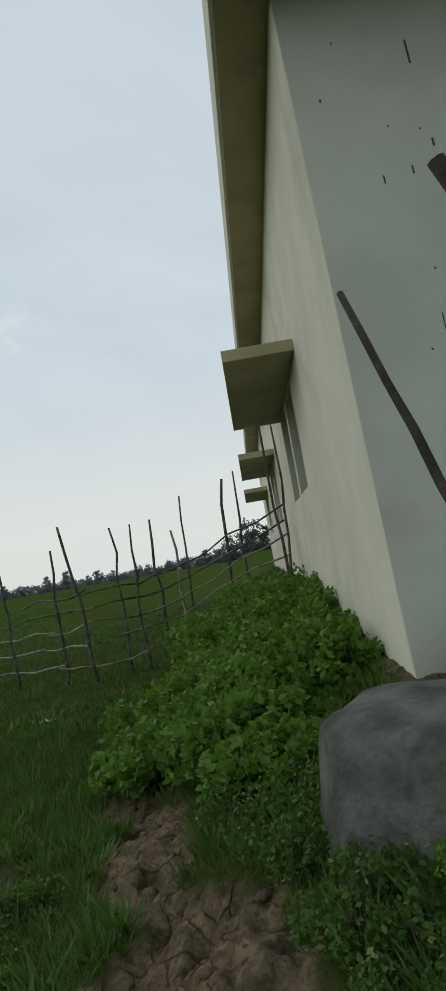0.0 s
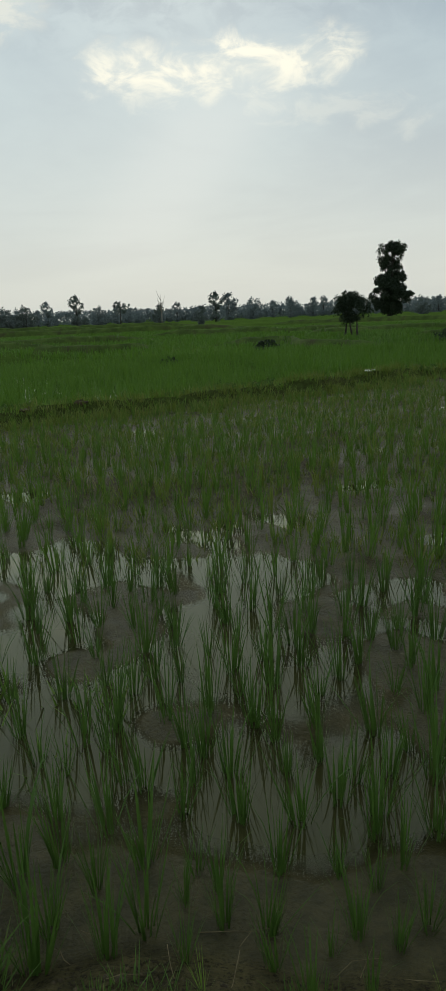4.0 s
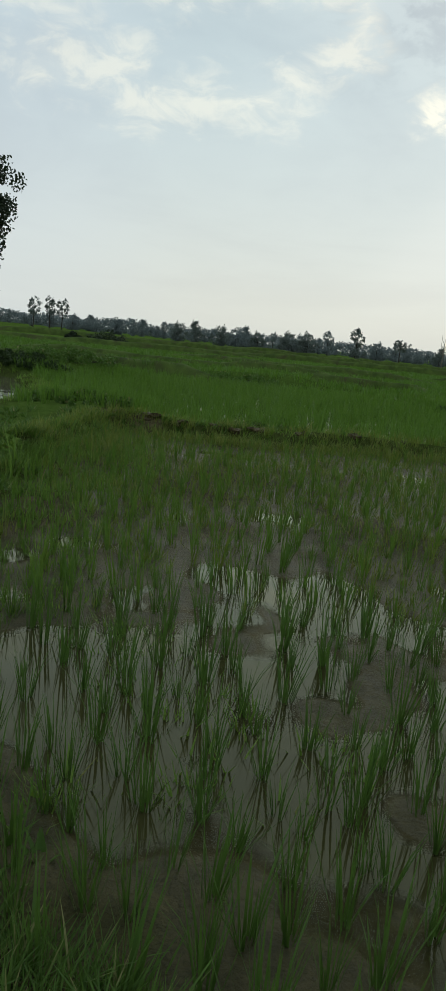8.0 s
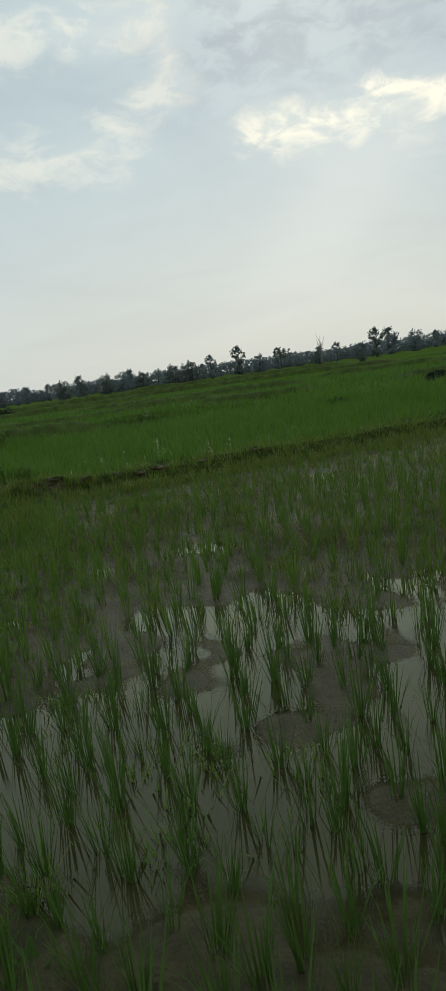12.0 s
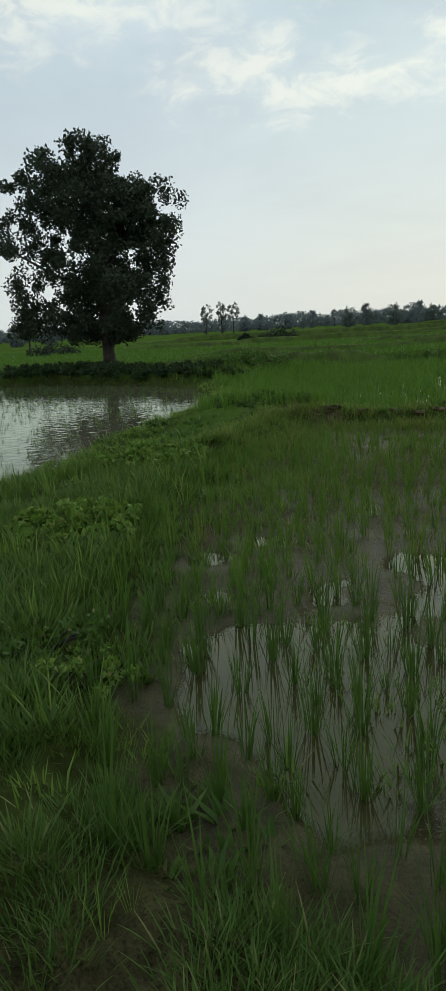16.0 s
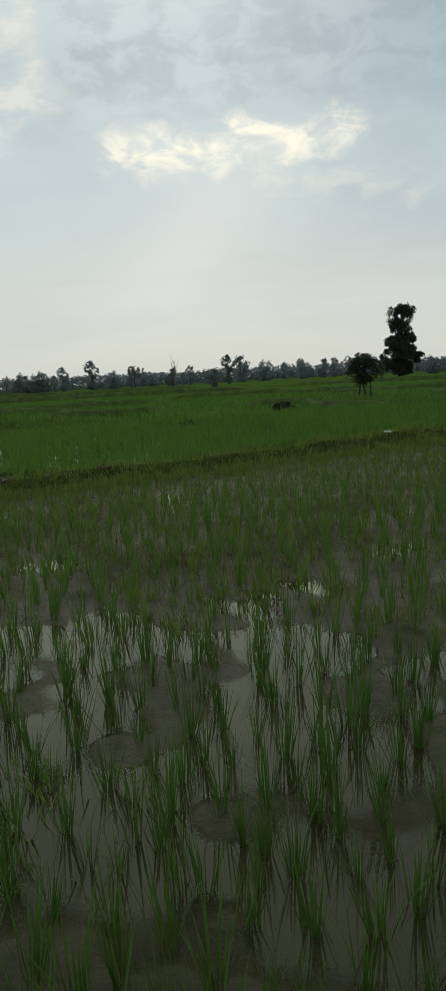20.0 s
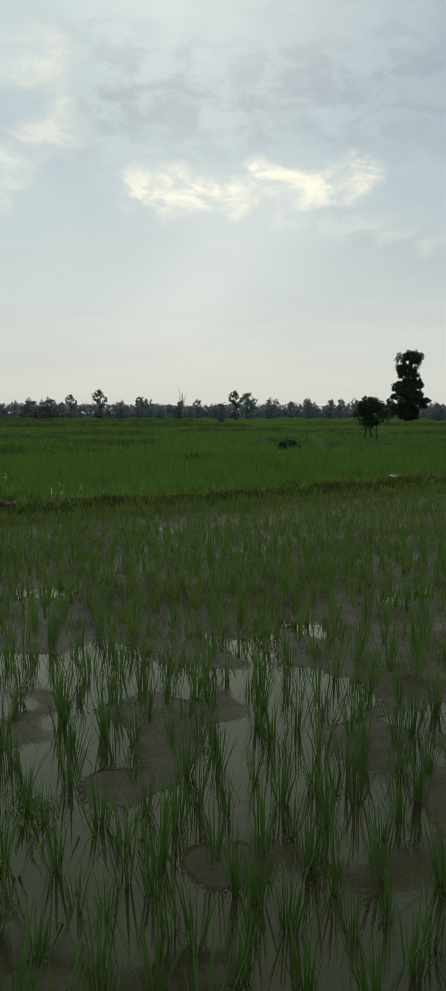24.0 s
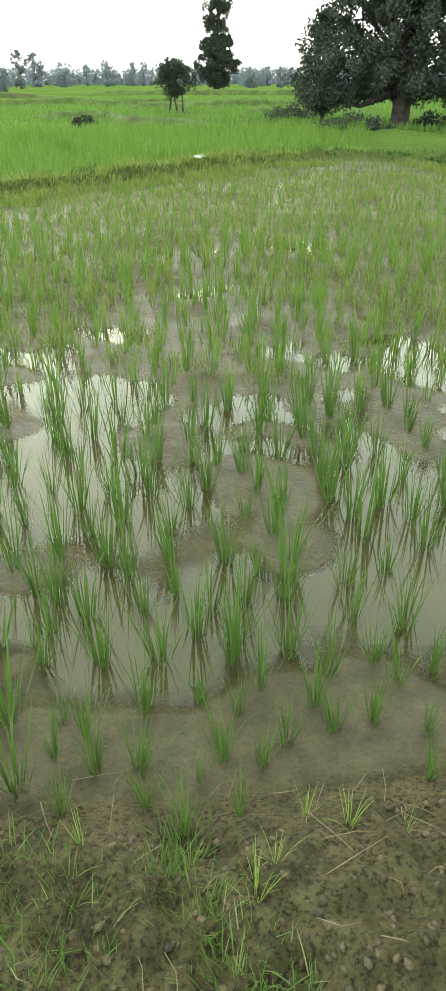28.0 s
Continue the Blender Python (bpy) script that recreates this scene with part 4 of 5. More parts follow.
tree("small_tree", "small bushy field tree with three thin stems", bx, by, 2.3, [(0.38, 0.7), (0.6, 1.0), (0.85, 0.85), (1.0, 0.4)], 14, 1.0, 0.06, 0.1, 80, 90, 0.25, limbs=6, stems=3)
bx, by = at(97.3, 27.4)
tree("pond_tree", "large round dark green tree on a grassy bank", bx, by, 7.75,
     [(0.15, 1.8), (0.21, 2.7), (0.36, 3.1), (0.55, 3.35), (0.78, 3.3), (0.9, 2.4), (0.96, 1.6), (1.0, 0.8)], 17, 2.0, 0.22, 0.125, 640, 120, 0.34, (0.05, -0.1), (0.0, -0.4), 16, lobes=40)
bx, by = at(103.1, 80.0)
tree("field_tree", "small round dark tree standing far off in the fields", bx, by, 4.5, [(0.3, 1.0), (0.5, 2.1), (0.75, 1.7), (1.0, 0.5)], 23, 1.1, 0.12, 0.24, 80, 60, 0.48, limbs=5)
bx, by = at(-3.4, 85.0)
tree("dome_tree", "dark dome shaped tree standing behind the fence", bx, by, 4.4, [(0.12, 1.4), (0.35, 2.3), (0.7, 2.0), (1.0, 0.6)], 19, 0.8, 0.15, 0.28, 90, 45, 0.5, limbs=5)

# ---- tree line ----


def far_tree(seed, height, profile, clumps, per, leaf, cr, mat, trunk=0.25):
    return tree("far_tree", "hazy distant tree on the far edge of the fields", 0, 0, height, profile, seed, height * 0.25, trunk, leaf, clumps, per, cr, limbs=3, z=0.0, mat=mat, lobes=14)


SHAPES = [(7.0, [(0.04, 1.8), (0.4, 2.7), (0.75, 2.2), (1.0, 0.9)], 70, 26, 0.5, 0.75, 0.2), (7.5, [(0.06, 1.2), (0.4, 2.0), (0.6, 1.6), (0.8, 1.9), (1.0, 0.8)], 60, 26, 0.46, 0.65, 0.2),
          (6.0, [(0.03, 2.4), (0.4, 3.4), (0.75, 2.8), (1.0, 1.0)], 80, 26, 0.5, 0.85, 0.2), (9.0, [(0.42, 1.1), (0.6, 1.9), (0.8, 1.8), (1.0, 0.8)], 46, 24, 0.38, 0.55, 0.16),
          (6.5, [(0.5, 1.8), (0.72, 3.2), (0.9, 2.6), (1.0, 0.9)], 50, 24, 0.38, 0.5, 0.18)]
KINDS = {}


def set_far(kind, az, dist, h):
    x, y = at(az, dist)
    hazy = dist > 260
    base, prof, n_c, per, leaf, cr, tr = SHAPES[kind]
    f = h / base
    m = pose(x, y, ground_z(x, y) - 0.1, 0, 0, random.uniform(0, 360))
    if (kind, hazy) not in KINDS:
        k = far_tree(101 + kind, base, prof, n_c, per, leaf, cr, M_HAZEDFAR if hazy else M_HAZEDMID, tr)
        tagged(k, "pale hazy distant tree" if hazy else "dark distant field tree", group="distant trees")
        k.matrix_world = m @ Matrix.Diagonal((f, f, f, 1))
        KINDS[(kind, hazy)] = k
        return
    o = copy_thing(KINDS[(kind, hazy)], m)
    o.scale = (f, f, f)


for az, top, kind, dist in ((54.0, 1.72, 1, 235), (53.0, 1.55, 0, 300), (61.35, 1.3, 4, 240), (64.65, 1.8, 1, 235), (66.85, 1.42, 1, 300), (68.4, 1.15, 2, 230), (69.9, 1.05, 2, 230), (55.1, 0.7, 0, 150), (71.1, 1.05, 3, 310),
                            (89.5, 1.85, 3, 230), (88.3, 2.0, 3, 232), (87.4, 1.9, 3, 234), (77.2, 1.15, 0, 260), (78.5, 0.95, 2, 240), (75.2, 1.02, 2, 240), (73.3, 1.1, 0, 300), (72.3, 0.85, 2, 260), (51.1, 1.12, 2, 280),
                            (48.3, 1.15, 1, 300), (46.5, 1.0, 0, 300), (45.7, 1.08, 1, 310), (44.6, 1.22, 3, 320), (57.0, 1.05, 1, 290), (58.4, 0.9, 0, 260), (38.3, 0.7, 2, 200), (36.3, 0.75, 1, 190), (81.3, 0.88, 0, 310), (79.6, 0.88, 1, 310), (83.3, 0.7, 2, 300), (85.3, 0.82, 0, 320), (86.6, 0.76, 2, 300), (64.0, 0.15, 0, 200), (-14.3, 0.5, 2, 190), (-18.0, 0.3, 0, 200),
                            (-20.7, 0.5, 0, 200), (-22.8, 0.5, 0, 190), (-25.3, 2.9, 2, 130), (-26.5, 2.3, 0, 130), (-23.4, 1.9, 2, 150), (-21.5, 1.2, 0, 150), (104.0, 0.9, 2, 150), (101.5, 0.8, 2, 170)):
    set_far(kind, az, dist, 1.6 - ground_z(*at(az, dist)) + dist * math.tan(radians(top)))
g = np.random.default_rng(77)
for az in np.arange(-30, 112, 0.8):
    if 2 < az < 24 or g.random() < 0.25:
        continue
    d_ = g.uniform(270, 380)
    set_far(int(g.integers(0, 3)), az + g.uniform(-0.5, 0.5), d_, (g.uniform(4.2, 6.0) if az < 45 else g.uniform(4.6, 7.0)) * (1.25 if g.random() < 0.12 else 1.0))
# undergrowth belt behind
cs, rs = [], []
for az in np.arange(-40, 125, 0.1):
    d_ = g.uniform(385, 430)
    x, y = at(az, d_)
    top = (0.3 if az < 30 else 0.35) + 0.4 * wavy(np.array([az * 1.0]), np.array([0.0]), 1.6)[0]
    for q in range(4):
        base_z = -0.7 if az > 15 else 0.0
        cs.append((x, y, base_z + g.uniform(0.0, 1.0) * (1.6 - base_z + d_ * math.tan(radians(top)))))
        rs.append(1.8)
belt = new("far_wood", leaf_cloud(g, np.array(cs), np.array(rs), 22, 1.15, M_HAZEDFAR, "far_wood"))
tagged(belt, "hazy belt of distant woodland along the horizon", "woods", kind="stuff")

# bare pale tree
bx, by = at(58.2, 245.0)
bare = thing("bare_tree", bx, by, ground_z(bx, by), "bare leafless pale tree among the far trees", "tree")
part("trunk", tube([(0, 0, 0), (0.1, 0, 3), (0, 0.1, 6), (0.1, 0, 9.2)], [0.22, 0.18, 0.1, 0.03], 7, M_POLE, "trunk"), bare)
for k in range(16):
    zb = g.uniform(3.0, 7.5)
    a_ = g.uniform(0, 6.283)
    ln = g.uniform(0.8, 1.8)
    part("limb", tube([(0.03, 0, zb), (math.cos(a_) * ln * 0.6, math.sin(a_) * ln * 0.6, zb + ln * 0.8), (math.cos(a_) * ln * 0.9, math.sin(a_) * ln * 0.9, zb + ln * 1.7)], [0.09, 0.06, 0.03], 5, M_POLE), bare)

# ---- field bunds ----
M_BUND = surface("bund_turf", (0.036, 0.058, 0.014), (0.074, 0.112, 0.024), 1.5, 0.95, 0.5, 12.0, (0.05, 0.042, 0.024), 0.05)
tufts_on = []
for k, (a0, d0, a1, d1, h) in enumerate(((96, 31, 73, 28.5, 0.3), (92, 39, 66, 43, 0.3), (80, 52, 58, 47, 0.32), (98, 62, 70, 67, 0.4), (75, 82, 50, 72, 0.45), (96, 95, 60, 108, 0.5), (60, 56, 40, 52, 0.35), (55, 34, 38, 29, 0.25),
                                         (50, 98, 30, 86, 0.45), (68, 36, 60, 33, 0.25), (84, 130, 55, 140, 0.6), (38, 40, 30, 38, 0.2), (48, 46, 33, 52, 0.3))):
    x0, y0 = at(a0, d0)
    x1, y1 = at(a1, d1)
    steps_ = int(math.hypot(x1 - x0, y1 - y0) / 0.8)
    vs, fs = [], []
    nx, ny = -(y1 - y0) / math.hypot(x1 - x0, y1 - y0), (x1 - x0) / math.hypot(x1 - x0, y1 - y0)
    for q in range(steps_ + 1):
        t = q / steps_
        wob = 1.6 * math.sin(t * 5 + k) + 0.5 * math.sin(t * 17 + 2 * k)
        cx, cy = x0 + (x1 - x0) * t + nx * wob, y0 + (y1 - y0) * t + ny * wob
        zz = ground_z(cx, cy)
        hh = h * (0.55 + 0.6 * float(wavy(np.array([q * 0.8]), np.array([k * 9.0]), 2.5)[0])) * min(1, 6 * t, 6 * (1 - t))
        for off, up in ((-0.9, -0.3), (-0.45, 0.75), (-0.15, 1.0), (0.2, 0.95), (0.5, 0.7), (0.9, -0.3)):
            vs.append((cx + nx * off * (0.6 + h), cy + ny * off * (0.6 + h), zz + 1.5 * up * hh + g.normal(0, 0.02)))
        for _ in range(3 if d0 < 60 else 1):
            o_ = g.normal(0, 0.3)
            tufts_on.append((cx + nx * o_ + g.normal(0, 0.3), cy + ny * o_ + g.normal(0, 0.3), zz + hh * 1.1, g.uniform(0, 6.28), g.uniform(0.5, 1.3)))
    for q in range(steps_):
        for c_ in range(5):
            fs.append((q * 6 + c_, q * 6 + c_ + 1, q * 6 + c_ + 7, q * 6 + c_ + 6))
    tagged(new("field_bund", mesh_of("field_bund", vs, fs, M_BUND)), "low grassy earth bund dividing the rice fields", "bund", kind="structure")
scattered("bund_tufts", turf3, np.array(tufts_on), M_GRASS, "coarse grass on the field bunds", "grass")

# ---- bushes ----


def bush(name, label, x, y, rad, h, seed, leaf, mat, clumps=40, per=40, category="bush"):
    g = np.random.default_rng(seed)
    z = ground_z(x, y)
    t = thing(name, x, y, z, label, category)
    cs = []
    for _ in range(clumps):
        a, r = g.uniform(0, 6.283), rad * g.random() ** 0.5
        cs.append((math.cos(a) * r, math.sin(a) * r, h * g.uniform(0.1, 0.85) * (1 - 0.6 * (r / rad) ** 2)))
    cs = np.array(cs)
    part("foliage", leaf_cloud(g, cs, np.full(clumps, 0.22 * min(rad, h * 1.6)), per, leaf, mat, "foliage"), t)
    for c in cs[:7]:
        part("stem", tube([(c[0] * 0.2, c[1] * 0.2, -0.03), (c[0] * 0.6, c[1] * 0.6, c[2] * 0.6), tuple(c)], [0.014, 0.01, 0.004], 5, M_BARK, "stem"), t)
    return t


for k, (az, dist, rad, h) in enumerate(((15.2, 20.5, 0.55, 0.5), (31.0, 24.0, 1.1, 0.5), (25.2, 28.5, 0.9, 0.55), (57.6, 23.4, 0.3, 0.32), (49.8, 29.2, 0.45, 0.42), (35.5, 33.0, 1.0, 0.7), (17.0, 36.0, 1.3, 0.9), (101.5, 60.0, 2.0, 1.1), (84.0, 75.0, 2.0, 1.3), (86.5, 62.0, 0.7, 1.1))):
    x, y = at(az, dist)
    bush("bush", "low dark green bush growing in the grass", x, y, rad, h, 200 + k, 0.1 if dist < 40 else 0.2, M_TREELEAF, 34, 40)

# mounds behind the pond take the leaf colour with shade painted in
for k, (x, y, rad, h) in enumerate(((-13.1, 0.95, 0.95, 0.2), (-14.4, 1.1, 0.8, 0.16), (-23.0, 1.2, 1.5, 0.45), (-24.8, 2.0, 1.0, 0.35), (-26.9, 7.9, 1.7, 0.42), (-23.3, -1.3, 1.3, 0.34), (-24.5, -2.9, 1.4, 0.34), (-25.9, -4.8, 1.5, 0.34), (-26.6, -7.0, 1.6, 0.36), (-22.2, -0.4, 1.1, 0.3), (-23.9, -2.1, 1.2, 0.32), (-25.2, -3.9, 1.3, 0.32), (-26.3, -5.9, 1.4, 0.34), (-21.2, 0.3, 0.9, 0.26), (-5.6, -1.15, 0.55, 0.16), (-8.4, -0.75, 0.7, 0.18))):
    bush("weed_mound", "low mound of creeping green weeds on a bund", x, y, rad, h, 400 + k, 0.075, M_SHADEDWEED if x < -21 and y < 0.5 else M_SEDGE if x > -9 else M_GRASS, 80, 65, "weeds")

g = np.random.default_rng(66)
for (x0, y0), (x1, y1), count in (((-11.5, 3.0), (-10.75, 10.6), 12), ((-10.5, 12.8), (-9.9, 16.0), 4), ((-8.6, 16.1), (-2.0, 13.2), 7)):
    for k in range(count):
        t = (k + g.uniform(0.1, 0.9)) / count
        bush("weed_mound", "low mound of creeping green weeds on a bund", x0 + (x1 - x0) * t, y0 + (y1 - y0) * t, g.uniform(0.3, 0.65), g.uniform(0.08, 0.17), 600 + k + int(-x0 * 10), 0.06, M_GRASS, 26, 40, "weeds")
for x, y, r_ in ((-11.5, 1.9, 0.32), (-11.3, 2.4, 0.24), (-11.2, 2.9, 0.2), (-11.05, 3.6, 0.28), (-10.9, 4.3, 0.22), (-10.85, 5.2, 0.2), (-11.8, 1.5, 0.24), (-10.8, 6.1, 0.16), (-11.0, 3.2, 0.18)):
    bm = bmesh.new()
    bmesh.ops.create_icosphere(bm, subdivisions=3, radius=r_ * 0.62)
    for v in bm.verts:
        k_ = 0.62 + 0.5 * noise.noise(v.co * (2.2 / r_) + Vector((x, y, 0))) + 0.35 * noise.noise(v.co * (7.0 / r_))
        v.co = Vector((v.co.x * 1.1 * k_, v.co.y * 1.35 * k_, v.co.z * 0.62 * k_))
    me = bpy.data.meshes.new("soil_clod")
    bm.to_mesh(me)
    bm.free()
    me.materials.append(M_MUDCLOD)
    ob = new("soil_clod", me)
    ob.location = (x, y, ground_z(x, y) - 0.08 * r_)
    tagged(ob, "lumpy heap of brown soil on the bank", "soil")

g = np.random.default_rng(67)
for k in range(34):
    t = g.random()
    x, y = -2.2 - 9.5 * t + g.normal(0, 0.3), -1.05 - 0.25 * math.sin(3 * t) + 1.0 * max(0, t - 0.55) + g.normal(0, 0.38)
    if float(signed(np.array([x]), np.array([y]), PADDY)[0]) > 0.12:
        bush("weed_clump", "clump of small leafy green weeds on the bund", x, y, g.uniform(0.14, 0.4), g.uniform(0.06, 0.14), 700 + k, 0.035, M_SEDGE if k % 3 else M_GRASS, 20, 30, "weeds")

# ---- building ----
WD, WN, WE = Vector((0.426, 0.905, 0)), Vector((0.905, -0.426, 0)), Vector((0.36, 0.04, 0))
WALL_TURN = math.degrees(math.atan2(-WN.y, WN.x)) * -1


def on_wall(s, out, z):
    """A place by its run along the long wall, its distance out from it and its height."""
    p = WE + WD * s + WN * (0.67 - out)
    return Vector((p.x, p.y, z))


def wall_box(name, s0, s1, o0, o1, z0, z1, mat, bevel=0.0, view_lean=(0.0, 0.0)):
    """A block given along, out from and up the long wall, bevelled; the last pair: how far its two ends lean, a metre
    of height, to fit the camera's view.
    """
    bm = bmesh.new()
    bmesh.ops.create_cube(bm, size=1.0)
    for v in bm.verts:
        zz = z0 + (v.co.z + 0.5) * (z1 - z0)
        v.co = on_wall(s0 + (v.co.x + 0.5) * (s1 - s0) + view_lean[int(v.co.x > 0)] * (zz - 0.95), o0 + (v.co.y + 0.5) * (o1 - o0), z0 + (v.co.z + 0.5) * (z1 - z0))
    bmesh.ops.recalc_face_normals(bm, faces=bm.faces)
    if bevel:
        bmesh.ops.bevel(bm, geom=bm.edges[:], offset=bevel, segments=2, affect="EDGES", profile=0.6)
    me = bpy.data.meshes.new(name)
    bm.to_mesh(me)
    bm.free()
    me.materials.append(mat)
    return me


house = new("house")
tagged(house, "cream limewashed single storey building with concrete window hoods", "building")
Z0, ZR = 0.7, 5.0
S0 = 3.6
WIN = [(6.35, 9.9), (13.0, 16.6), (20.0, 23.6)]
ZS, ZL = 2.27, 3.42
runs = [S0]
for p in WIN:
    runs += [p[0] + 1.1, p[0] + 2.15, p[0] + 2.4, p[1] - 0.1]
runs.append(27.0)
for k in range(0, len(runs), 2):
    part("wall", wall_box("wall", runs[k], runs[k + 1], -0.25, 0.0, Z0, ZR, M_WALL, 0.0, (0.12 if k == 0 else 0.0, 0.0)), house)
for k in range(1, len(runs) - 1, 2):
    part("wall", wall_box("wall", runs[k], runs[k + 1], -0.25, 0.0, Z0, ZS, M_WALL), house)
    part("wall", wall_box("wall", runs[k], runs[k + 1], -0.25, 0.0, ZL, ZR, M_WALL), house)
    wn = part("window", wall_box("window", runs[k], runs[k + 1], -0.2, -0.16, ZS, ZL, M_SHUTTER), house, "deep set window closed with a grey shutter")
    for s in (runs[k] + 0.03, runs[k + 1] - 0.03):
        part("window_frame", wall_box("window_frame", s - 0.03, s + 0.03, -0.15, -0.1, ZS, ZL, M_DARK, 0.004), wn)
for s0, s1 in WIN:
    part("window_hood", wall_box("window_hood", s0, s1, 0.0, 0.66, 3.42, 3.53, M_SOFFIT, 0.008), house, "thin concrete hood over a window")
part("side_wall", wall_box("side_wall", S0 - 0.02, S0 + 0.18, -9.0, -0.003, Z0, ZR, M_WALL_SHADED, 0.0, (0.12, 0.12)), house, "end wall with stains, its shade put into a greyer limewash")
part("back_wall", wall_box("back_wall", S0 + 0.25, 27.0, -9.0, -8.75, Z0, ZR, M_WALL_SHADED), house)
part("end_wall", wall_box("end_wall", 26.75, 27.0, -8.75, -0.25, Z0, ZR, M_WALL_SHADED), house)
part("roof", wall_box("roof", S0 - 0.3, 27.4, -9.3, 0.345, ZR, ZR + 0.14, M_SOFFIT), house, "flat concrete roof slab with a plain eave")
part("fascia", wall_box("fascia", S0 - 0.3, 27.4, 0.345, 0.375, ZR - 0.01, ZR + 0.42, M_WALL, 0.006), house)

# ---- fence of sticks ----
fence = new("fence")
tagged(fence, "rough farm fence of crooked upright sticks and thin rails", "fence")
FENCE = [(5.5, 9.7), (4.9, 10.2), (4.3, 10.5), (3.67, 10.5), (3.06, 9.75), (2.4, 9.95), (2.16, 10.9), (1.6, 12.25), (1.04, 13.65), (0.6, 14.8), (0.1, 15.6), (-0.6, 16.6), (-1.5, 18.0), (-2.8, 20.2), (-4.6, 23.5), (-5.8, 26.0), (-7.6, 28.2)]
# foot x and y, the top's drift sideways and the height of the posts that stand nearest
POSTS = [(0.17, 15.4, -0.05, 1.7), (0.6, 14.85, -0.16, 2.07), (0.78, 14.25, -0.12, 2.05), (1.04, 13.65, -0.09, 2.09), (1.31, 13.2, -0.06, 2.1), (1.6, 12.25, -0.11, 2.2), (2.16, 10.9, -0.05, 1.97), (2.39, 9.9, -0.25, 2.19),
         (2.91, 10.0, -0.02, 2.05), (3.06, 9.7, 0.0, 2.03), (3.67, 10.5, -0.09, 2.1), (4.18, 10.75, 0.12, 2.35), (4.15, 11.1, 0.0, 1.9), (4.72, 10.4, 0.07, 2.2), (5.05, 10.35, 0.04, 2.2), (5.24, 9.35, -0.11, 2.7), (5.42, 9.6, 0.1, 2.5)]


def crooked(g, base, top, r, name, mat, joints=7, wob=0.02):
    pts_, rr = [], []
    for k in range(joints):
        t = k / (joints - 1)
        p = Vector(base).lerp(Vector(top), t)
        p += Vector((g.normal(0, wob), g.normal(0, wob), 0)) * (0 if k == 0 else 1)
        pts_.append(p)
        rr.append(r * (1.0 - 0.45 * t) * g.uniform(0.88, 1.12))
    return tube(pts_, rr, 7, mat, name)


g = np.random.default_rng(55)
line = [Vector((x, y, 0)) for x, y in FENCE]
length = [0.0]
for a_, b_ in zip(line, line[1:]):
    length.append(length[-1] + (b_ - a_).length)


def along(s):
    k = max(i for i in range(len(length)) if length[i] <= s + 1e-9)
    k = min(k, len(line) - 2)
    return line[k].lerp(line[k + 1], (s - length[k]) / (length[k + 1] - length[k]))


for x, y, drift, h in POSTS:
    z = ground_z(x, y)
    m = M_POLE if h < 2.0 and x > 4 else M_STICK
    part("post", crooked(g, (x, y, z - 0.1), (x + drift, y + g.normal(0, 0.06), z + h), g.uniform(0.024, 0.034), "post", m), fence)
s = length[10] + 0.5
while s < length[-1] - 0.1:
    p = along(s)
    z = ground_z(p.x, p.y)
    h = g.uniform(1.3, 1.85)
    m = M_POLE if g.random() < 0.15 else M_STICK
    part("post", crooked(g, (p.x, p.y, z - 0.1), (p.x + g.normal(0, 0.1), p.y + g.normal(0, 0.1), z + h), g.uniform(0.022, 0.034), "post", m), fence)
    s += g.uniform(0.22, 0.42)
for level in (0.25, 0.55, 0.8, 1.02, 1.25):
    s = 0.0
    while s < length[-1] - 2.2:
        e = min(s + g.uniform(2.0, 3.4), length[-1])
        pts_ = []
        for k in range(6):
            p = along(s + (e - s) * k / 5)
            pts_.append((p.x + g.normal(0, 0.015), p.y - 0.04, ground_z(p.x, p.y) + level + g.normal(0, 0.03)))
        if level < 1.1 or s < 4:
            part("rail", tube(pts_, [0.016, 0.015, 0.014, 0.013, 0.012, 0.009], 6, M_POLE if level < 1.0 and pts_[0][1] < 15.5 else M_STICK, "rail"), fence)
        s = e - 0.25

# leaning poles by the end wall
def leaning(label, foot, top, r):
    f = Vector((*foot, ground_z(*foot)))
    p = thing("leaning_pole", f.x, f.y, f.z, label, "pole")
    v = Vector(top) - f
    part("shaft", crooked(g, (0, 0, -0.05), v, r, "shaft", M_BARK, 10, 0.003), p)
    part("twig_stub", tube([v * 0.9, v * 0.9 + Vector((-0.022, 0.0, 0.02))], [0.009, 0.005], 6, M_STICK, "twig_stub"), p)


leaning("dark knotty pole leaning towards the end wall", (1.77, 1.29), (1.79, 2.03, 2.49), 0.021)
leaning("thick brown pole leaning beside the end wall", (2.75, 1.45), (2.0, 1.69, 2.79), 0.05)

# ---- stone block and shrubs by the building ----
block = thing("concrete_base", 1.83, 1.93, 0.66, "weathered round concrete block stained dark on the grass", "concrete block")
bm = bmesh.new()
prof = [(0.49, -0.15), (0.475, 0.04), (0.445, 0.2), (0.425, 0.36), (0.41, 0.405), (0.36, 0.44), (0.2, 0.452), (0.0, 0.45)]
rings = []
for r_, z_ in prof[:-1]:
    rings.append([bm.verts.new((math.cos(k / 28 * 6.2832) * r_ * (1 + 0.03 * math.sin(k * 1.9)), math.sin(k / 28 * 6.2832) * r_ * (1 + 0.03 * math.cos(k * 2.3)), z_ + 0.012 * math.sin(k * 1.1))) for k in range(28)])
cap = bm.verts.new((0, 0, prof[-1][1]))
for q in range(len(rings) - 1):
    for k in range(28):
        bm.faces.new((rings[q][k], rings[q][(k + 1) % 28], rings[q + 1][(k + 1) % 28], rings[q + 1][k]))
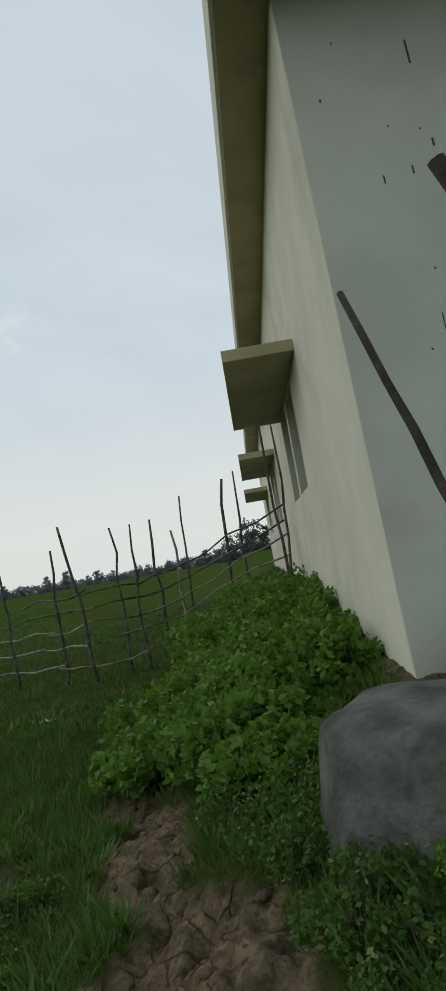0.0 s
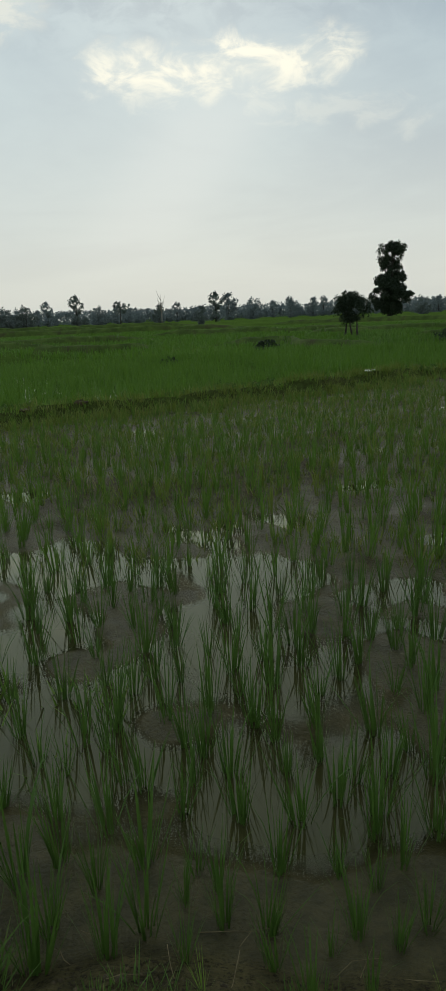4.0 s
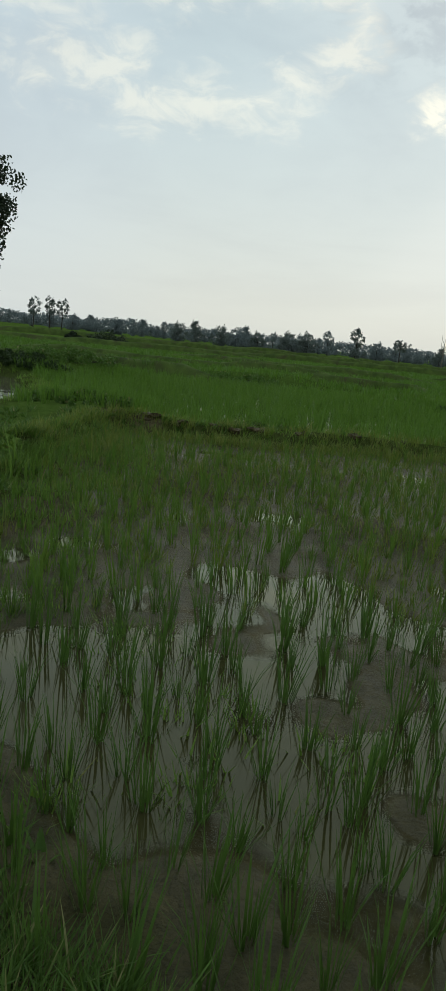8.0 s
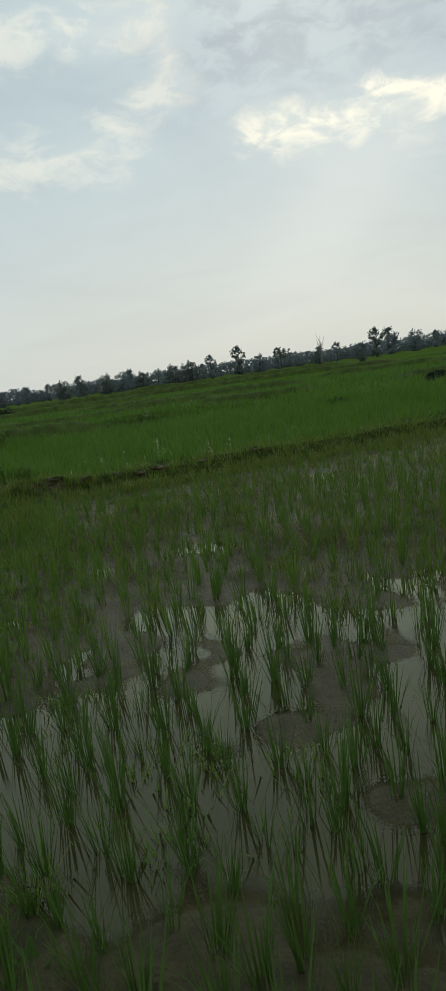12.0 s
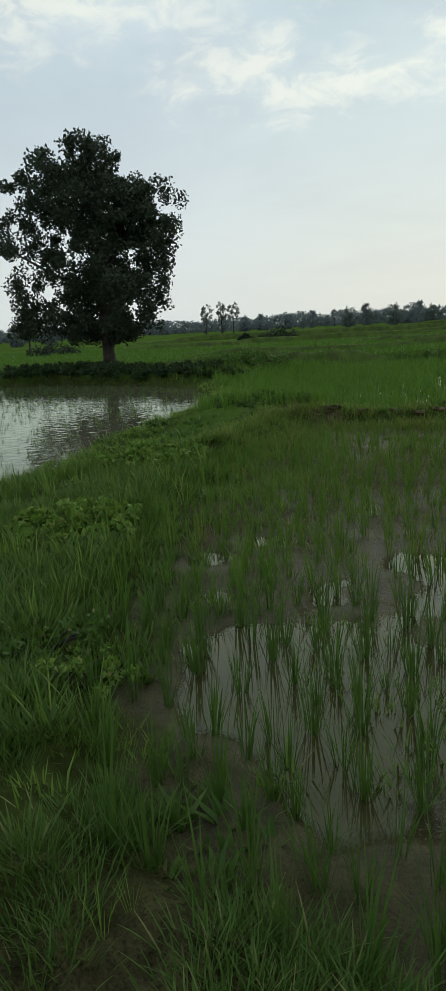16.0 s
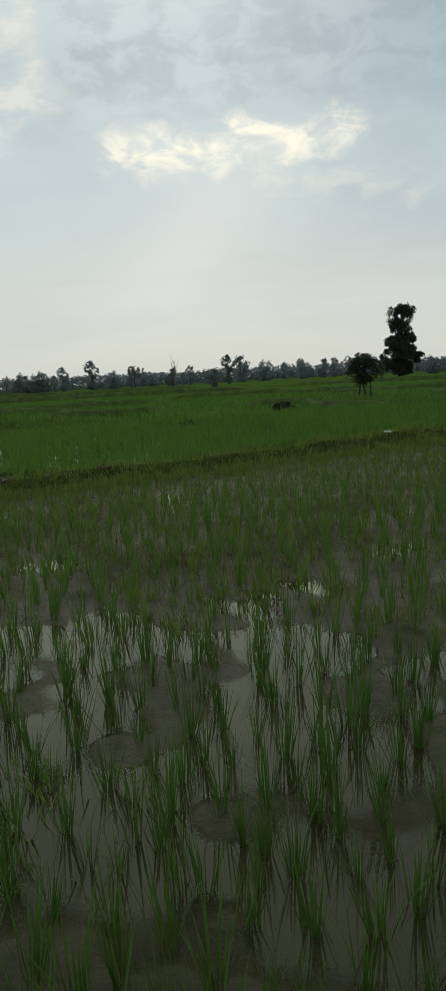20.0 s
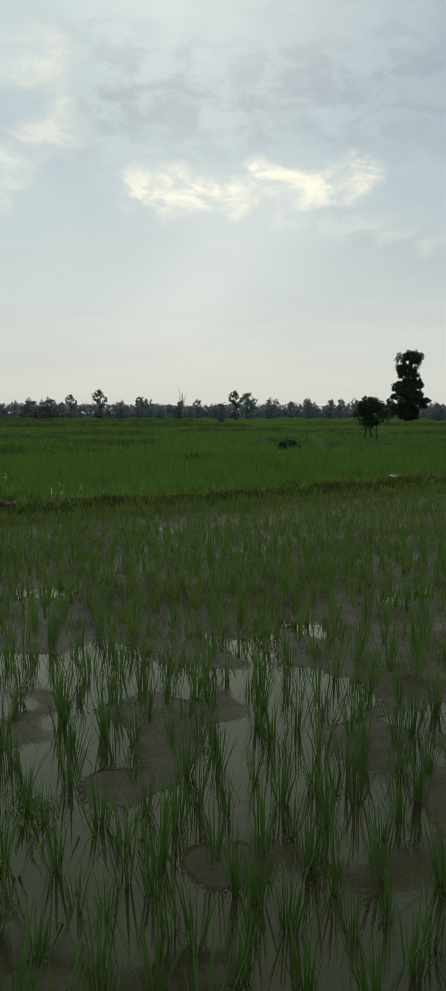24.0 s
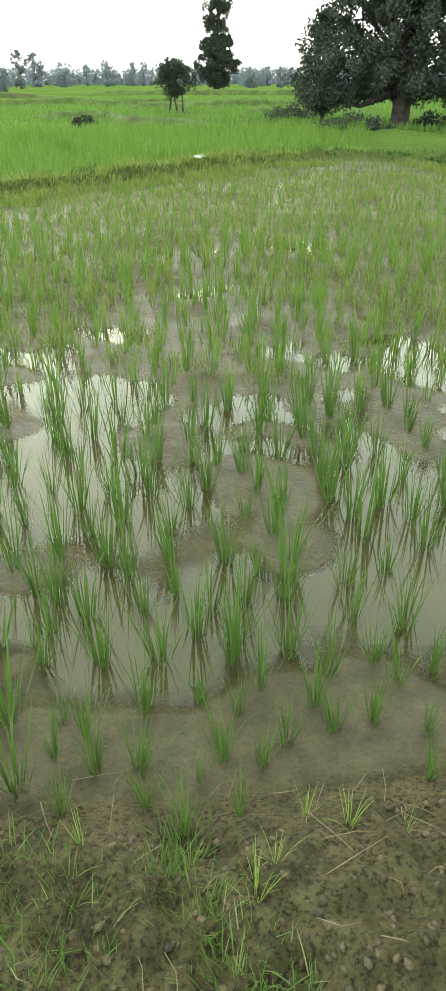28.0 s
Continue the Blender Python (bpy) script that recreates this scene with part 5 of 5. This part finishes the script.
for k in range(28):
    bm.faces.new((rings[-1][k], rings[-1][(k + 1) % 28], cap))
me = bpy.data.meshes.new("body")
bm.to_mesh(me)
bm.free()
me.materials.append(M_CONCRETE)
me.polygons.foreach_set("use_smooth", np.ones(len(me.polygons), bool))
part("body", me, block)
bm = bmesh.new()
bmesh.ops.create_circle(bm, cap_ends=True, radius=0.58, segments=26)
ex = bmesh.ops.extrude_face_region(bm, geom=bm.faces[:])
for v in bm.verts:
    v.co.z = -0.16
for v in ex["geom"]:
    if isinstance(v, bmesh.types.BMVert):
        v.co = Vector((v.co.x * (0.95 + 0.06 * math.sin(v.co.x * 17)), v.co.y * 0.97, -0.04 + 0.015 * math.sin(v.co.y * 9)))
bmesh.ops.recalc_face_normals(bm, faces=bm.faces)
me = bpy.data.meshes.new("footing")
bm.to_mesh(me)
bm.free()
me.materials.append(M_CONCRETE)
part("footing", me, block, "broken flat concrete footing half sunk in grass")

for k, (s_, o_, rad, h) in enumerate(((3.9, 0.85, 0.45, 0.32), (4.4, 0.75, 0.55, 0.42), (5.2, 0.85, 0.65, 0.45), (6.1, 0.8, 0.7, 0.42), (7.2, 0.8, 0.8, 0.42), (8.4, 1.0, 0.9, 0.4), (4.6, 1.25, 0.5, 0.35), (5.8, 1.45, 0.6, 0.4), (5.0, 1.6, 0.4, 0.3), (3.3, 0.75, 0.3, 0.25), (3.2, -0.45, 0.3, 0.4), (4.7, 0.4, 0.5, 0.5), (5.6, 0.4, 0.55, 0.55), (6.8, 0.4, 0.6, 0.5), (8.2, 0.45, 0.7, 0.5), (10.0, 0.5, 0.8, 0.5))):
    p = on_wall(s_, o_, 0)
    bush("shrub", "bright green leafy weed shrub spilling down the bank", p.x, p.y, rad, h, 300 + k, 0.064, M_SHRUB, 80, 62, "shrub")

for k, (s_, o_, rad, h) in enumerate(((1.25, 0.3, 0.25, 0.14), (1.55, 0.42, 0.22, 0.12), (1.9, 0.5, 0.25, 0.13), (1.15, -0.05, 0.3, 0.16), (2.4, 0.6, 0.28, 0.16), (2.9, 0.75, 0.3, 0.18), (3.4, 1.95, 0.28, 0.13), (2.2, 1.75, 0.26, 0.11), (2.8, 1.95, 0.3, 0.12), (1.7, 1.75, 0.25, 0.1), (2.1, 0.3, 0.25, 0.15), (2.65, 0.35, 0.25, 0.16), (1.75, 0.12, 0.24, 0.14))):
    p = on_wall(s_, o_, 0)
    bush("weed_clump", "clump of small leafy green weeds on the bank", p.x, p.y, rad, h, 500 + k, 0.015 if s_ < 1.7 else 0.022, M_EDGE if o_ > 1.5 else M_GRASS if k % 3 or s_ < 1.3 else M_SHRUB, 46, 60, "weeds")

# scraps of white plastic
for x, y, r_ in ((1.41, 8.3, 0.07), (-10.7, 12.0, 0.09), (-10.4, 11.6, 0.06), (-5.9, 20.0, 0.1), (-5.2, 20.2, 0.07)):
    g = np.random.default_rng(int(abs(x * 100)))
    bm = bmesh.new()
    bmesh.ops.create_icosphere(bm, subdivisions=2, radius=r_)
    for v in bm.verts:
        v.co = Vector((v.co.x * 1.3, v.co.y, abs(v.co.z) * 0.35)) * (1 + 0.25 * g.normal())
    me = bpy.data.meshes.new("plastic_scrap")
    bm.to_mesh(me)
    bm.free()
    me.materials.append(M_RAG)
    ob = new("plastic_scrap", me)
    ob.location = (x, y, ground_z(x, y) + 0.02 * (x < -9))
    tagged(ob, "crumpled scrap of white plastic lying in the grass", "litter")

# seedlings standing in the flooded field by the tree
def in_pond(x, y, z, m, f, d):
    return signed(x, y, POND) < -0.3
strew("pond_rice", wide, 3000, 9, 27, 88, 112, 61, M_RICE, "thin rice seedlings in the flooded field", "rice", in_pond, (0.55, 0.9))

# clods and twigs on the trodden mud
g = np.random.default_rng(91)
clods = []
for _ in range(6):
    bm = bmesh.new()
    bmesh.ops.create_icosphere(bm, subdivisions=1, radius=0.016)
    for v in bm.verts:
        v.co = Vector((v.co.x * 1.2, v.co.y, v.co.z * 0.7)) * (1 + 0.3 * g.normal())
    clods.append((np.array([v.co[:] for v in bm.verts]), np.array([[v.index for v in f.verts] for f in bm.faces])))
    bm.free()
def on_mud(x, y, z, m, f, d):
    q = signed(x, y, PADDY)
    return (q > 0.06) & (q < 0.7) & (wavy(x, y, 0.25) > 0.35) & (z > 0.03)
strew("mud_clods", clods, 5200, 0.5, 2.6, -8, 95, 62, M_MUDCLOD, "small clods of wet mud at the edge of the paddy", "mud", on_mud, (0.1, 0.6))
strew("path_clods", clods, 500, 1.0, 6.0, -45, -8, 63, M_DRYCLOD, "dry clods on the trodden path", "soil", lambda x, y, z, m, f, d: d > 0.3, (0.3, 1.6))
for k in range(46):
    a_, r_ = radians(g.uniform(2, 75)), g.uniform(0.75, 1.6)
    x, y = -math.sin(a_) * r_, math.cos(a_) * r_
    t_ = g.uniform(0, 6.283)
    ln = g.uniform(0.02, 0.085)
    pts_ = [(-math.cos(t_) * ln, -math.sin(t_) * ln, 0.0), (g.normal(0, 0.01), g.normal(0, 0.01), 0.012), (math.cos(t_) * ln, math.sin(t_) * ln, 0.002)]
    ob = new("dry_stalk", tube(pts_, [0.0012, 0.001, 0.0007], 5, M_DRY, "dry_stalk"))
    ob.location = (x, y, ground_z(x, y) + 0.006)
    tagged(ob, "thin dry broken stalk lying on the mud", "stalk", "dry stalks on the bund")

for x, y, size in ((-1.62, -0.42, 0.75), (-1.7, -0.36, 0.55), (-0.55, 0.86, 0.42), (-0.58, 0.9, 0.36), (-0.6, 1.12, 0.36), (-0.5, 1.14, 0.42), (-0.73, 0.86, 0.34), (-0.92, 0.72, 0.36), (-0.57, 0.96, 0.34), (-0.4, 1.22, 0.3)):
    ob = new("grass_tuft", fast_mesh("grass_tuft", *tuft_arrays(rng, 18 if y > 0 else 7, 0.24, 0.0042, 0.6 if y > 0 else 0.4, 0.025, True), M_SEDGE, False))
    ob.matrix_world = Matrix.Translation((x, y, ground_z(x, y))) @ Matrix.Diagonal((size, size, size, 1))
    tagged(ob, "bright yellow green grass tuft on the bund", "grass tuft", "grass tufts on the bund")

# scratches and specks on the end wall's shade-darkened limewash
g = np.random.default_rng(31)
for k in range(22):
    o_, z_ = -g.uniform(0.15, 1.0), g.uniform(1.9, 4.6)
    wide_, tall_ = g.uniform(0.004, 0.012), g.choice([0.01, 0.02, 0.05, 0.16])
    part("scratch", wall_box("scratch", S0 - 0.024, S0 - 0.017, o_, o_ + wide_, z_, z_ + tall_, M_DARK, 0.0, (0.12, 0.12)), house)
